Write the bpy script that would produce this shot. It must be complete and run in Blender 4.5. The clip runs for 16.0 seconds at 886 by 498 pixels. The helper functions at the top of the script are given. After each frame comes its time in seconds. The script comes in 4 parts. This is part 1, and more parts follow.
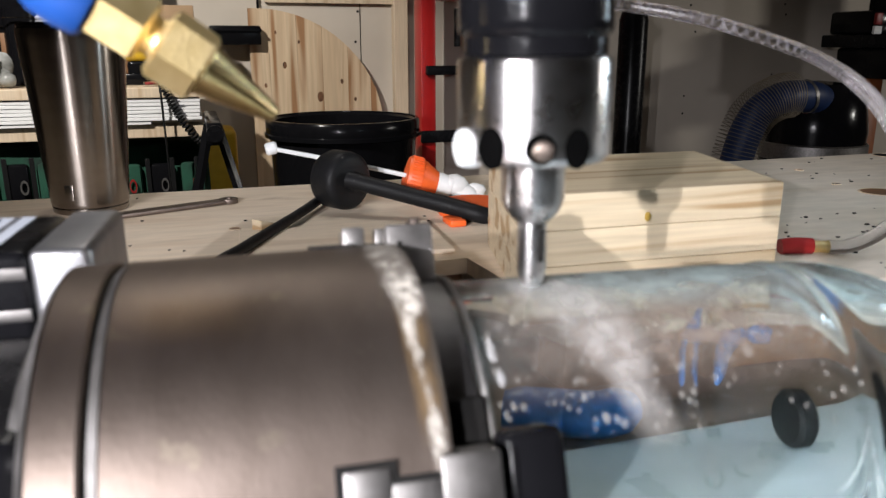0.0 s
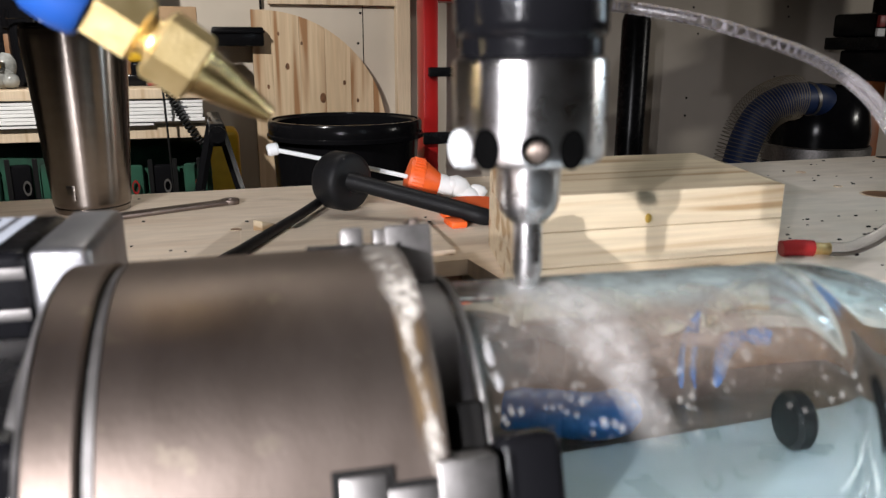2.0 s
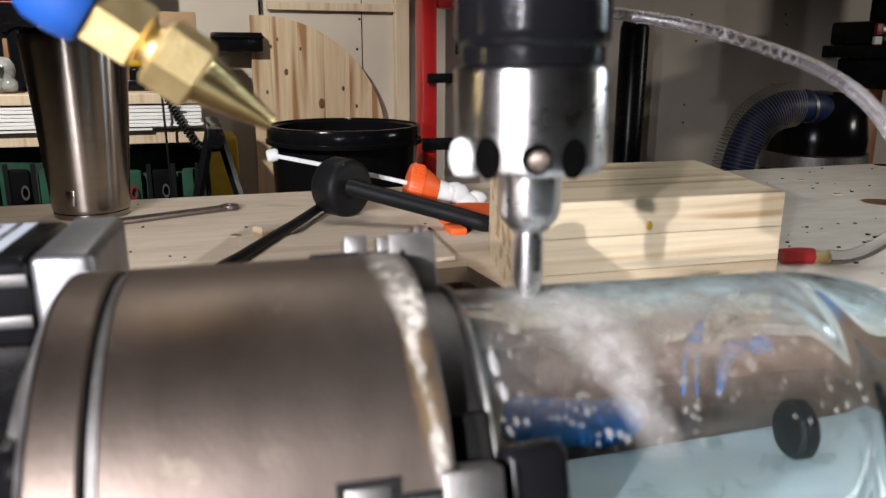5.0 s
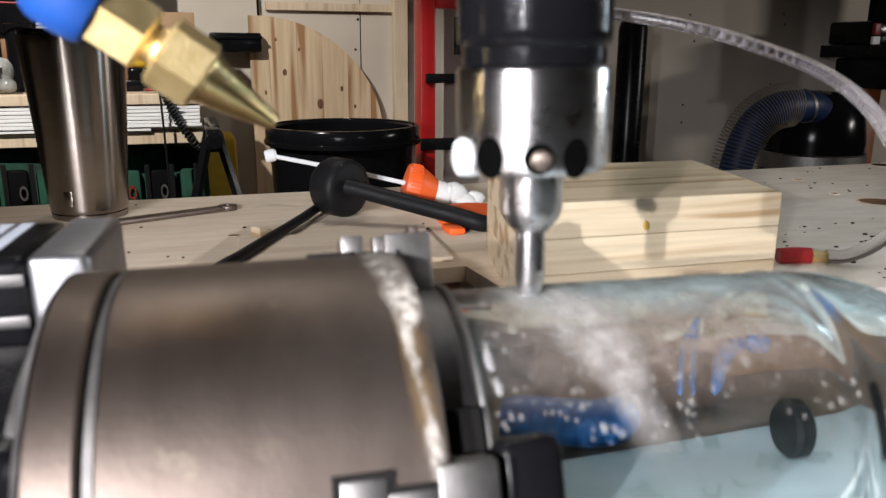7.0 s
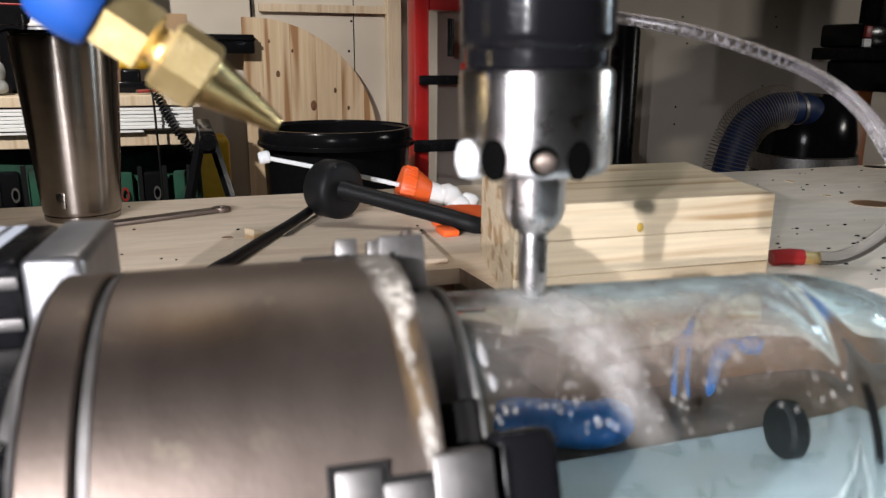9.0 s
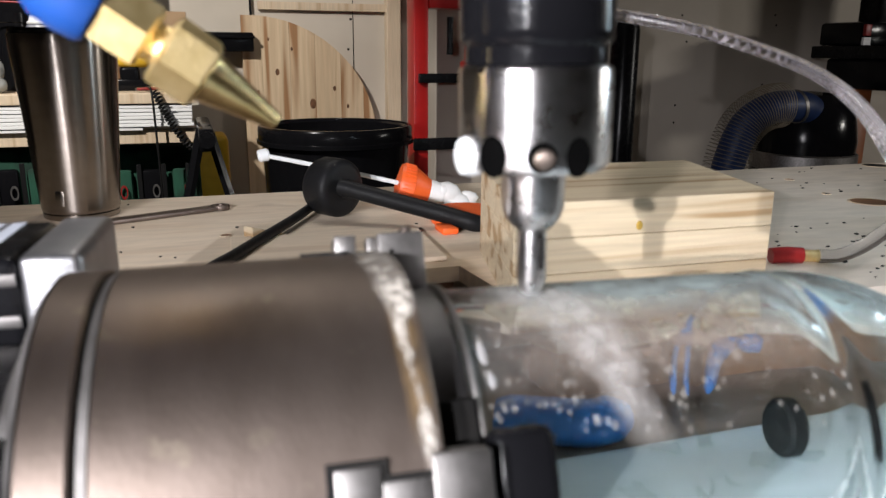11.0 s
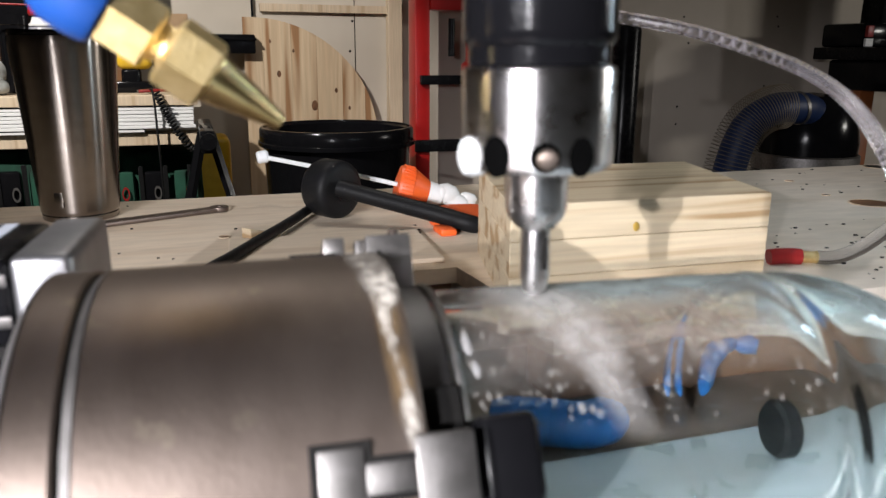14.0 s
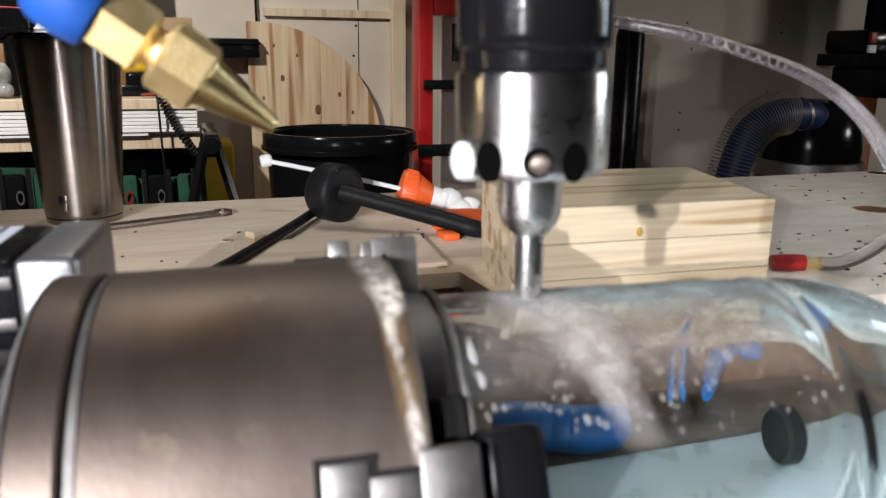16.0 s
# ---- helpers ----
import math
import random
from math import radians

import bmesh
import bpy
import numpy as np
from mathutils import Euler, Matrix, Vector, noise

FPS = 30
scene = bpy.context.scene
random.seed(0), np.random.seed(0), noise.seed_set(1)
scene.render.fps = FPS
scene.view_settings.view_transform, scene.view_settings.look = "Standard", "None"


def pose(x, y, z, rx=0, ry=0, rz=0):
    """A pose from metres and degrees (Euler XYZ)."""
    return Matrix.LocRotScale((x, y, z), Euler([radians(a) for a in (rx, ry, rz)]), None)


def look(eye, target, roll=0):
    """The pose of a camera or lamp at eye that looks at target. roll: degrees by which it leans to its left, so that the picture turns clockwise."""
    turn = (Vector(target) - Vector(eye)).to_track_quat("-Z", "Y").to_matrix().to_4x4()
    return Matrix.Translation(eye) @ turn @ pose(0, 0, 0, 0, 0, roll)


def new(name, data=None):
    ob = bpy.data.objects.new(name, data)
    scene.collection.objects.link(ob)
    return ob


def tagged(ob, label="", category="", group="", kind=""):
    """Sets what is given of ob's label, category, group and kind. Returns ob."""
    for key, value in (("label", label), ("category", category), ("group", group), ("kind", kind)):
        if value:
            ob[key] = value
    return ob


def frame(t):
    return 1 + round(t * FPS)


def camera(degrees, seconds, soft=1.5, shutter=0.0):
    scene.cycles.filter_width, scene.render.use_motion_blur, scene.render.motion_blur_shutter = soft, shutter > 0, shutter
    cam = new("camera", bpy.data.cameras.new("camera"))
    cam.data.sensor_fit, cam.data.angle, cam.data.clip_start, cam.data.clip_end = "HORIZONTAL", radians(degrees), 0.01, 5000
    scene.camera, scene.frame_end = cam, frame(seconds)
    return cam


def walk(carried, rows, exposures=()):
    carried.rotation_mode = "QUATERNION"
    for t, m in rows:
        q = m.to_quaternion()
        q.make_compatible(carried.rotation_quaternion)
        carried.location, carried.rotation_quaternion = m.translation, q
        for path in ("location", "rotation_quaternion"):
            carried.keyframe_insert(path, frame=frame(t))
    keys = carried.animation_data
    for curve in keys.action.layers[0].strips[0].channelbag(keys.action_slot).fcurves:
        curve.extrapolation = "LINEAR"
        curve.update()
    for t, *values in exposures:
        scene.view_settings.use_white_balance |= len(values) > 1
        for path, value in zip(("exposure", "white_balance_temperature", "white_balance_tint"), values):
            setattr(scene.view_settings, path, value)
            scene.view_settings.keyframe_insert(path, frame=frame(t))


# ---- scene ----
cam = camera(60, 16.0, soft=1.3)
cam.data.dof.use_dof = True
cam.data.dof.focus_distance = 1.30
cam.data.dof.aperture_fstop = 18.0

PATH = [  # seconds, x, y, z, tilt, turn, lean
    (0.0, 0.00000, 0.00000, 0.15500, 75.000, -18.000, 0.000),
    (0.5, 0.00049, 0.00000, 0.15488, 74.992, -18.045, -0.058),
    (1.0, 0.00051, -0.00007, 0.15495, 75.057, -18.045, -0.028),
    (1.5, 0.00114, -0.00050, 0.15479, 75.014, -17.902, 0.015),
    (2.0, 0.00109, -0.00068, 0.15478, 75.118, -17.815, 0.102),
    (2.5, 0.00057, -0.00013, 0.15500, 75.145, -17.907, 0.069),
    (3.0, 0.00026, -0.00040, 0.15519, 75.263, -18.164, 0.221),
    (3.5, 0.00015, 0.00008, 0.15507, 75.399, -18.234, 0.234),
    (4.0, -0.00053, 0.00067, 0.15516, 75.452, -17.938, 0.336),
    (6.5, -0.00001, 0.00002, 0.15537, 75.632, -18.132, 0.339),
    (7.0, 0.00013, -0.00024, 0.15536, 75.559, -18.079, 0.292),
    (7.5, -0.00015, -0.00006, 0.15536, 75.614, -18.197, 0.299),
    (8.0, -0.00005, -0.00037, 0.15538, 75.685, -18.457, 0.276),
    (8.5, -0.00006, -0.00033, 0.15548, 75.664, -18.664, 0.284),
    (9.0, -0.00041, -0.00003, 0.15558, 75.681, -18.582, 0.373),
    (11.5, -0.00006, 0.00011, 0.15507, 75.550, -18.666, 0.418),
    (12.0, 0.00091, -0.00028, 0.15504, 75.657, -18.755, 0.341),
    (12.5, 0.00242, -0.00100, 0.15512, 75.726, -18.584, 0.369),
    (13.0, 0.00327, -0.00083, 0.15490, 75.660, -18.003, 0.253),
    (13.5, 0.00248, -0.00104, 0.15485, 75.627, -18.120, 0.283),
    (14.0, 0.00348, -0.00102, 0.15489, 75.688, -18.422, 0.346),
    (14.5, 0.00318, -0.00108, 0.15459, 75.764, -18.061, 0.306),
    (15.0, 0.00295, -0.00126, 0.15480, 75.865, -18.217, 0.314),
    (15.5, 0.00339, -0.00134, 0.15499, 75.911, -18.261, 0.495),
    (16.0, 0.00289, -0.00104, 0.15477, 76.033, -18.240, 0.557),
]
walk(cam, [(t, pose(x, y, z, rx, 0, rz) @ pose(0, 0, 0, 0, 0, lean)) for t, x, y, z, rx, rz, lean in PATH])

# ---- light ----
world = bpy.data.worlds.new("world")
scene.world = world
world.use_nodes = True
world.node_tree.nodes["Background"].inputs[0].default_value = (0.9, 0.95, 1.0, 1)
world.node_tree.nodes["Background"].inputs[1].default_value = 0.006
scene.view_settings.exposure = 0.0


def lamp(name, kind, place, target, power, size, colour=(1, 1, 1), size_y=None):
    data = bpy.data.lights.new(name, kind)
    data.energy, data.color = power, colour
    if kind == "AREA":
        data.shape, data.size, data.size_y = "RECTANGLE", size, size_y or size
    else:
        data.shadow_soft_size = size
        if kind == "SPOT":
            data.spot_size, data.spot_blend = radians(52), 0.45
    ob = new(name, data)
    ob.matrix_world = look(place, target)
    return ob


lamp("work_light", "SPOT", (-0.41, -0.38, 0.255), (0.11, 0.36, -0.08), 39, 0.004, (0.96, 0.945, 1.0))
lamp("work_light_head", "SPOT", (-0.51, -0.20, 0.297), (0.08, 0.40, -0.08), 38, 0.004, (0.96, 0.945, 1.0))
# added fill from above for the bench top and the chuck's upper edge
lamp("overhead_fill", "AREA", (0.15, 1.35, 1.5), (0.15, 0.60, 0), 6, 0.5, (1.0, 0.95, 0.89), 0.3)
# added spot for panel and boards, cone kept narrow off the right wall
lamp("panel_spot", "SPOT", (-0.75, 1.0, 1.15), (0.02, 2.5, 0.02), 165, 0.02, (1.0, 0.955, 0.90)).data.spot_size = radians(45)
lamp("side_tube_light", "AREA", (4.2, 0.2, 0.65), (1.2, 1.9, 0.1), 17, 0.5, (1.0, 0.96, 0.90), 0.12)
lamp("bench_lamp", "AREA", (0.85, 0.32, 0.30), (0.05, 0.48, 0.06), 1.1, 0.05, (0.72, 0.88, 1.0), 0.26)

# ---- materials ----
def mat(name, colour, rough=0.5, metal=0.0, colour2=None, scale=40.0, stretch=(1, 1, 1), bump=0.0, bump_scale=None,
        rough2=None, detail=4.0, coat=0.0, spots=None, mix=(0.35, 0.65), space="Object", turned=None, aniso=0.75):
    """A principled material with noise between two colours, a second fine grain, and relief."""
    m = bpy.data.materials.new(name)
    m.use_nodes = True
    nt = m.node_tree
    b = nt.nodes["Principled BSDF"]
    b.inputs["Metallic"].default_value = metal
    b.inputs["Coat Weight"].default_value = coat
    co = nt.nodes.new("ShaderNodeTexCoord")
    mp = nt.nodes.new("ShaderNodeMapping")
    mp.inputs["Scale"].default_value = stretch
    nt.links.new(co.outputs[space], mp.inputs[0])
    n = nt.nodes.new("ShaderNodeTexNoise")
    n.inputs["Scale"].default_value, n.inputs["Detail"].default_value = scale, detail
    nt.links.new(mp.outputs[0], n.inputs["Vector"])
    ramp = nt.nodes.new("ShaderNodeValToRGB")
    c2 = colour2 or tuple(v * 0.8 for v in colour)
    ramp.color_ramp.elements[0].color, ramp.color_ramp.elements[1].color = (*c2, 1), (*colour, 1)
    ramp.color_ramp.elements[0].position, ramp.color_ramp.elements[1].position = mix
    nt.links.new(n.outputs[0], ramp.inputs[0])
    out = ramp.outputs[0]
    if spots:
        c3, s3, at = spots
        v = nt.nodes.new("ShaderNodeTexNoise")
        v.inputs["Scale"].default_value, v.inputs["Detail"].default_value = s3, 3
        nt.links.new(co.outputs[space], v.inputs["Vector"])
        r3 = nt.nodes.new("ShaderNodeValToRGB")
        r3.color_ramp.elements[0].position, r3.color_ramp.elements[1].position = at, at + 0.1
        mx = nt.nodes.new("ShaderNodeMixRGB")
        nt.links.new(v.outputs[0], r3.inputs[0])
        nt.links.new(r3.outputs[0], mx.inputs[0])
        nt.links.new(out, mx.inputs[1])
        mx.inputs[2].default_value = (*c3, 1)
        out = mx.outputs[0]
    nt.links.new(out, b.inputs["Base Color"])
    rr = nt.nodes.new("ShaderNodeMapRange")
    rr.inputs["To Min"].default_value, rr.inputs["To Max"].default_value = rough, rough2 if rough2 is not None else min(1, rough * 1.25)
    nt.links.new(n.outputs[0], rr.inputs[0])
    nt.links.new(rr.outputs[0], b.inputs["Roughness"])
    if turned:
        tg = nt.nodes.new("ShaderNodeTangent")
        tg.direction_type, tg.axis = "RADIAL", turned
        b.inputs["Anisotropic"].default_value, b.inputs["Anisotropic Rotation"].default_value = aniso, 0.25
        nt.links.new(tg.outputs[0], b.inputs["Tangent"])
    if bump:
        n2 = nt.nodes.new("ShaderNodeTexNoise")
        n2.inputs["Scale"].default_value, n2.inputs["Detail"].default_value = bump_scale or scale * 3, 3
        nt.links.new(mp.outputs[0], n2.inputs["Vector"])
        bp = nt.nodes.new("ShaderNodeBump")
        bp.inputs["Strength"].default_value, bp.inputs["Distance"].default_value = bump, 0.001
        nt.links.new(n2.outputs[0], bp.inputs["Height"])
        nt.links.new(bp.outputs[0], b.inputs["Normal"])
    return m


def wood(name, light, dark, scale, stretch, rough=0.55, knots=None):
    """Sawn softwood: growth bands by a stretched, bent wave, fine fibres and soft stains."""
    m = bpy.data.materials.new(name)
    m.use_nodes = True
    nt = m.node_tree
    b = nt.nodes["Principled BSDF"]
    b.inputs["Roughness"].default_value = rough
    co = nt.nodes.new("ShaderNodeTexCoord")
    mp = nt.nodes.new("ShaderNodeMapping")
    mp.inputs["Scale"].default_value = stretch
    info = nt.nodes.new("ShaderNodeObjectInfo")
    add = nt.nodes.new("ShaderNodeVectorMath")
    add.operation = "ADD"
    mul = nt.nodes.new("ShaderNodeMath")
    mul.operation = "MULTIPLY"
    mul.inputs[1].default_value = 7.0
    nt.links.new(info.outputs["Random"], mul.inputs[0])
    nt.links.new(co.outputs["Object"], add.inputs[0])
    nt.links.new(mul.outputs[0], add.inputs[1])
    nt.links.new(add.outputs[0], mp.inputs[0])
    w = nt.nodes.new("ShaderNodeTexNoise")
    w.inputs["Scale"].default_value, w.inputs["Detail"].default_value, w.inputs["Distortion"].default_value = scale, 2.0, 0.6
    nt.links.new(mp.outputs[0], w.inputs["Vector"])
    f = nt.nodes.new("ShaderNodeTexNoise")
    f.inputs["Scale"].default_value, f.inputs["Detail"].default_value = scale * 6, 4.0
    nt.links.new(mp.outputs[0], f.inputs["Vector"])
    r = nt.nodes.new("ShaderNodeValToRGB")
    e = r.color_ramp.elements
    e[0].position, e[0].color = 0.36, (*dark, 1)
    e[1].position, e[1].color = 0.52, (*light, 1)
    mid = e.new(0.43)
    mid.color = (*[(p + q * 2) / 3 for p, q in zip(dark, light)], 1)
    last = e.new(0.7)
    last.color = (*[(p + q * 4) / 5 for p, q in zip(dark, light)], 1)
    nt.links.new(w.outputs[0], r.inputs[0])
    mx = nt.nodes.new("ShaderNodeMixRGB")
    mx.blend_type = "MULTIPLY"
    mx.inputs[0].default_value = 0.35
    nt.links.new(r.outputs[0], mx.inputs[1])
    nt.links.new(f.outputs[0], mx.inputs[2])
    out = mx.outputs[0]
    if knots:
        v = nt.nodes.new("ShaderNodeTexVoronoi")
        v.inputs["Scale"].default_value = knots
        mp2 = nt.nodes.new("ShaderNodeMapping")
        mp2.inputs["Scale"].default_value = (1, 1, 0.7)
        nt.links.new(add.outputs[0], mp2.inputs[0])
        nt.links.new(mp2.outputs[0], v.inputs["Vector"])
        rk = nt.nodes.new("ShaderNodeValToRGB")
        rk.color_ramp.elements[0].position, rk.color_ramp.elements[0].color = 0.06, (1, 1, 1, 1)
        rk.color_ramp.elements[1].position, rk.color_ramp.elements[1].color = 0.16, (0, 0, 0, 1)
        nt.links.new(v.outputs["Distance"], rk.inputs[0])
        mk = nt.nodes.new("ShaderNodeMixRGB")
        nt.links.new(rk.outputs[0], mk.inputs[0])
        nt.links.new(out, mk.inputs[1])
        mk.inputs[2].default_value = (0.10, 0.045, 0.02, 1)
        out = mk.outputs[0]
    nt.links.new(out, b.inputs["Base Color"])
    bp = nt.nodes.new("ShaderNodeBump")
    bp.inputs["Strength"].default_value, bp.inputs["Distance"].default_value = 0.25, 0.001
    nt.links.new(f.outputs[0], bp.inputs["Height"])
    nt.links.new(bp.outputs[0], b.inputs["Normal"])
    return m


def glass(name, colour, rough=0.0, ior=1.45):
    m = bpy.data.materials.new(name)
    m.use_nodes = True
    b = m.node_tree.nodes["Principled BSDF"]
    b.inputs["Base Color"].default_value = (*colour, 1)
    b.inputs["Roughness"].default_value = rough
    b.inputs["IOR"].default_value = ior
    b.inputs["Transmission Weight"].default_value = 1.0
    return m


STEEL = mat("machined_steel", (0.208, 0.168, 0.144), 0.52, 1.0, (0.180, 0.144, 0.122), 60, (2, 1, 1), 0.08, 500, 0.55,
            spots=((0.235, 0.195, 0.158), 130, 0.62), turned="X", aniso=0.5)
STEEL_BRIGHT = mat("bright_steel", (0.32, 0.305, 0.295), 0.44, 1.0, (0.23, 0.22, 0.21), 120, (1, 1, 1), 0.08, 900, 0.5)
STEEL_DARK = mat("dull_steel", (0.16, 0.155, 0.155), 0.42, 1.0, (0.12, 0.115, 0.115), 90, (1, 1, 1), 0.1, 900, 0.5)
CHROME = mat("chrome", (0.76, 0.745, 0.75), 0.23, 1.0, (0.58, 0.56, 0.55), 160, (1, 1, 1), 0.0, 900, 0.34, turned="Z", aniso=0.75)
BRUSHED = mat("brushed_stainless", (0.31, 0.275, 0.245), 0.24, 1.0, (0.27, 0.236, 0.207), 30, (1, 1, 5), 0, None, 0.255, turned="Z", aniso=0.9)
ALUMINIUM = mat("cast_aluminium", (0.38, 0.38, 0.39), 0.4, 1.0, (0.31, 0.31, 0.32), 90, (1, 1, 1), 0.15, 1200, 0.45)
BRASS = mat("brass", (0.95, 0.76, 0.40), 0.42, 1.0, (0.86, 0.66, 0.30), 150, (1, 1, 1), 0.2, 900, 0.54)
BRASS_TURNED = mat("turned_brass", (0.93, 0.73, 0.36), 0.22, 1.0, (0.88, 0.67, 0.30), 150, (1, 1, 1), 0.05, 900, 0.30)
BLACK = mat("black_plastic", (0.006, 0.006, 0.007), 0.14, 0, (0.005, 0.005, 0.006), 60, bump=0.08, bump_scale=600)
BLACK_PAINT = mat("black_paint", (0.007, 0.007, 0.008), 0.24, 0, (0.005, 0.005, 0.006), 40, bump=0.05)
RUBBER = mat("black_rubber", (0.009, 0.009, 0.010), 0.42, 0, (0.009, 0.009, 0.009), 90, bump=0.35, bump_scale=700,
             spots=((0.12, 0.115, 0.10), 170, 0.70))
# near-black: painted shade in slots and holes, also chips, screws and seam
SLOT = mat("shade_and_dark_parts", (0.012, 0.011, 0.010), 0.6, 0, (0.008, 0.008, 0.008), 80)
BLUE = mat("blue_plastic", (0.010, 0.072, 0.32), 0.4, 0, (0.008, 0.056, 0.26), 40)
ORANGE = mat("orange_plastic", (0.86, 0.13, 0.02), 0.4, 0, (0.78, 0.11, 0.018), 60, bump=0.05)
WHITE = mat("white_sealant", (0.85, 0.84, 0.82), 0.5, 0, (0.74, 0.73, 0.70), 60, bump=0.2, bump_scale=200)
NYLON = mat("white_nylon", (0.78, 0.80, 0.80), 0.4, 0, (0.70, 0.72, 0.72), 60)
SLURRY = mat("glass_slurry", (0.32, 0.32, 0.33), 0.6, 0, (0.24, 0.23, 0.22), 260, bump=0.5, bump_scale=700)
RED = mat("red_paint", (0.42, 0.012, 0.012), 0.3, 0, (0.34, 0.010, 0.010), 14, bump=0.05)
REDPL = mat("red_plastic", (0.28, 0.010, 0.010), 0.4, 0, (0.20, 0.008, 0.008), 40)
DUCTBLUE = mat("dark_blue_duct", (0.004, 0.024, 0.10), 0.45, 0, (0.003, 0.017, 0.07), 30)
PALEBLUE = mat("bright_blue_plastic", (0.022, 0.150, 0.413), 0.35, 0, (0.025, 0.16, 0.46), 40)
YELLOW = mat("yellow_plastic", (0.75, 0.48, 0.03), 0.4, 0, (0.66, 0.40, 0.02), 30)
GREEN = mat("green_canvas", (0.009, 0.062, 0.036), 0.8, 0, (0.003, 0.018, 0.011), 14, bump=0.4, bump_scale=500)
DRYWALL = mat("drywall", (0.58, 0.52, 0.445), 0.8, 0, (0.50, 0.445, 0.375), 3, bump=0.08, bump_scale=120)
PAPERWHITE = mat("white_board_edge", (0.80, 0.80, 0.80), 0.5, 0, (0.66, 0.66, 0.66), 8, (1, 1, 40))
# unlit look of the unseen walls and ceiling, put into their colour
DARKWALL = mat("darkened_surround", (0.20, 0.17, 0.145), 0.8, 0, (0.08, 0.07, 0.06), 3)
KNOT = mat("pine_knot", (0.20, 0.09, 0.04), 0.5, 0, (0.08, 0.035, 0.015), 60)
BENCH = wood("bench_plywood", (0.87, 0.725, 0.56), (0.77, 0.61, 0.45), 11, (0.4, 2.0, 1.6), 0.6)
BENCH_PALE = wood("pale_plywood", (0.82, 0.735, 0.63), (0.76, 0.665, 0.55), 9, (0.5, 1.6, 1.6), 0.6)
PINE = wood("laminated_pine", (0.82, 0.68, 0.47), (0.50, 0.33, 0.17), 26, (0.10, 1.6, 2.6), 0.55)
PLYPANEL = wood("knotty_panel", (0.74, 0.57, 0.38), (0.38, 0.20, 0.09), 7, (2.6, 1, 0.16), 0.6, knots=3.2)
STUDWOOD = wood("stud_pine", (0.72, 0.58, 0.42), (0.58, 0.43, 0.28), 12, (3, 3, 0.15), 0.6)
BROWN = wood("brown_board", (0.26, 0.13, 0.06), (0.16, 0.075, 0.035), 14, (0.2, 1, 2), 0.5)
CONCRETE = mat("concrete_floor", (0.22, 0.215, 0.20), 0.75, 0, (0.14, 0.135, 0.125), 3, bump=0.2, bump_scale=60)
TEAL = mat("wet_tray_liner", (0.53, 0.605, 0.635), 0.25, 0, (0.43, 0.515, 0.54), 30, bump=0.15, bump_scale=60)
GREYWET = mat("wet_bed_board", (0.26, 0.20, 0.165), 0.35, 0, (0.15, 0.115, 0.095), 26, bump=0.2, bump_scale=90,
              spots=((0.30, 0.27, 0.24), 60, 0.6))
BOTTLE = glass("pale_green_glass", (0.91, 0.965, 0.97))
for dark in (BLACK, BLACK_PAINT, SLOT, RUBBER):
    dark.node_tree.nodes["Principled BSDF"].inputs["Specular IOR Level"].default_value = 0.14
HOSEMAT = glass("clear_vinyl", (0.88, 0.86, 0.87), 0.22, 1.33)
SPATTER = mat("thin_spatter", (0.70, 0.67, 0.62), 0.5)
SPATTER.node_tree.nodes["Principled BSDF"].inputs["Alpha"].default_value = 0.12
BRAID = mat("braid_thread", (0.30, 0.28, 0.30), 0.6)
LABEL = mat("paper_label", (0.62, 0.66, 0.74), 0.5, 0, (0.56, 0.60, 0.68), 40)
INK = mat("grey_ink", (0.12, 0.12, 0.14), 0.6)
ORANGEPOST = mat("orange_brown_paint", (0.32, 0.10, 0.03), 0.4)
BEIGECOIL = mat("beige_wire", (0.24, 0.20, 0.145), 0.45)
# black without gloss, the painted darkness inside holes that are not cut
HOLE = mat("hole_shade", (0.003, 0.003, 0.003), 0.9, 0, (0.002, 0.002, 0.002), 80)
HOLE.node_tree.nodes["Principled BSDF"].inputs["Specular IOR Level"].default_value = 0.0


# ---- building helpers ----
def part(name, bm, material, parent=None, label="", smooth=True, m=None):
    """One mesh object out of a bmesh, under a thing or a part."""
    if m is not None:
        bm.transform(m)
    bmesh.ops.recalc_face_normals(bm, faces=bm.faces)
    me = bpy.data.meshes.new(name)
    bm.to_mesh(me)
    bm.free()
    me.materials.append(material)
    if smooth:
        for p in me.polygons:
            p.use_smooth = True
        me.set_sharp_from_angle(angle=radians(38))
    ob = new(name, me)
    if parent:
        ob.parent = parent
    if label:
        ob["label"] = label
    return ob


def empty(name, label, category, m=None, group="", kind=""):
    ob = new(name)
    ob.empty_display_size = 0.02
    if m is not None:
        ob.matrix_basis = m
    return tagged(ob, label, category, group, kind)


def box(x0, x1, y0, y1, z0, z1, bevel=0.0, segs=2, bm=None):
    b = bmesh.new()
    bmesh.ops.create_cube(b, size=1)
    b.transform(Matrix.Translation(((x0 + x1) / 2, (y0 + y1) / 2, (z0 + z1) / 2)) @ Matrix.Diagonal((x1 - x0, y1 - y0, z1 - z0, 1)))
    if bevel:
        bmesh.ops.bevel(b, geom=b.edges[:], offset=bevel, segments=segs, affect="EDGES", profile=0.5)
    if bm is None:
        return b
    me = bpy.data.meshes.new("joined")
    b.to_mesh(me)
    b.free()
    bm.from_mesh(me)
    bpy.data.meshes.remove(me)
    return bm


def join(*bms):
    out = bmesh.new()
    for b in bms:
        me = bpy.data.meshes.new("joined")
        b.to_mesh(me)
        b.free()
        out.from_mesh(me)
        bpy.data.meshes.remove(me)
    return out


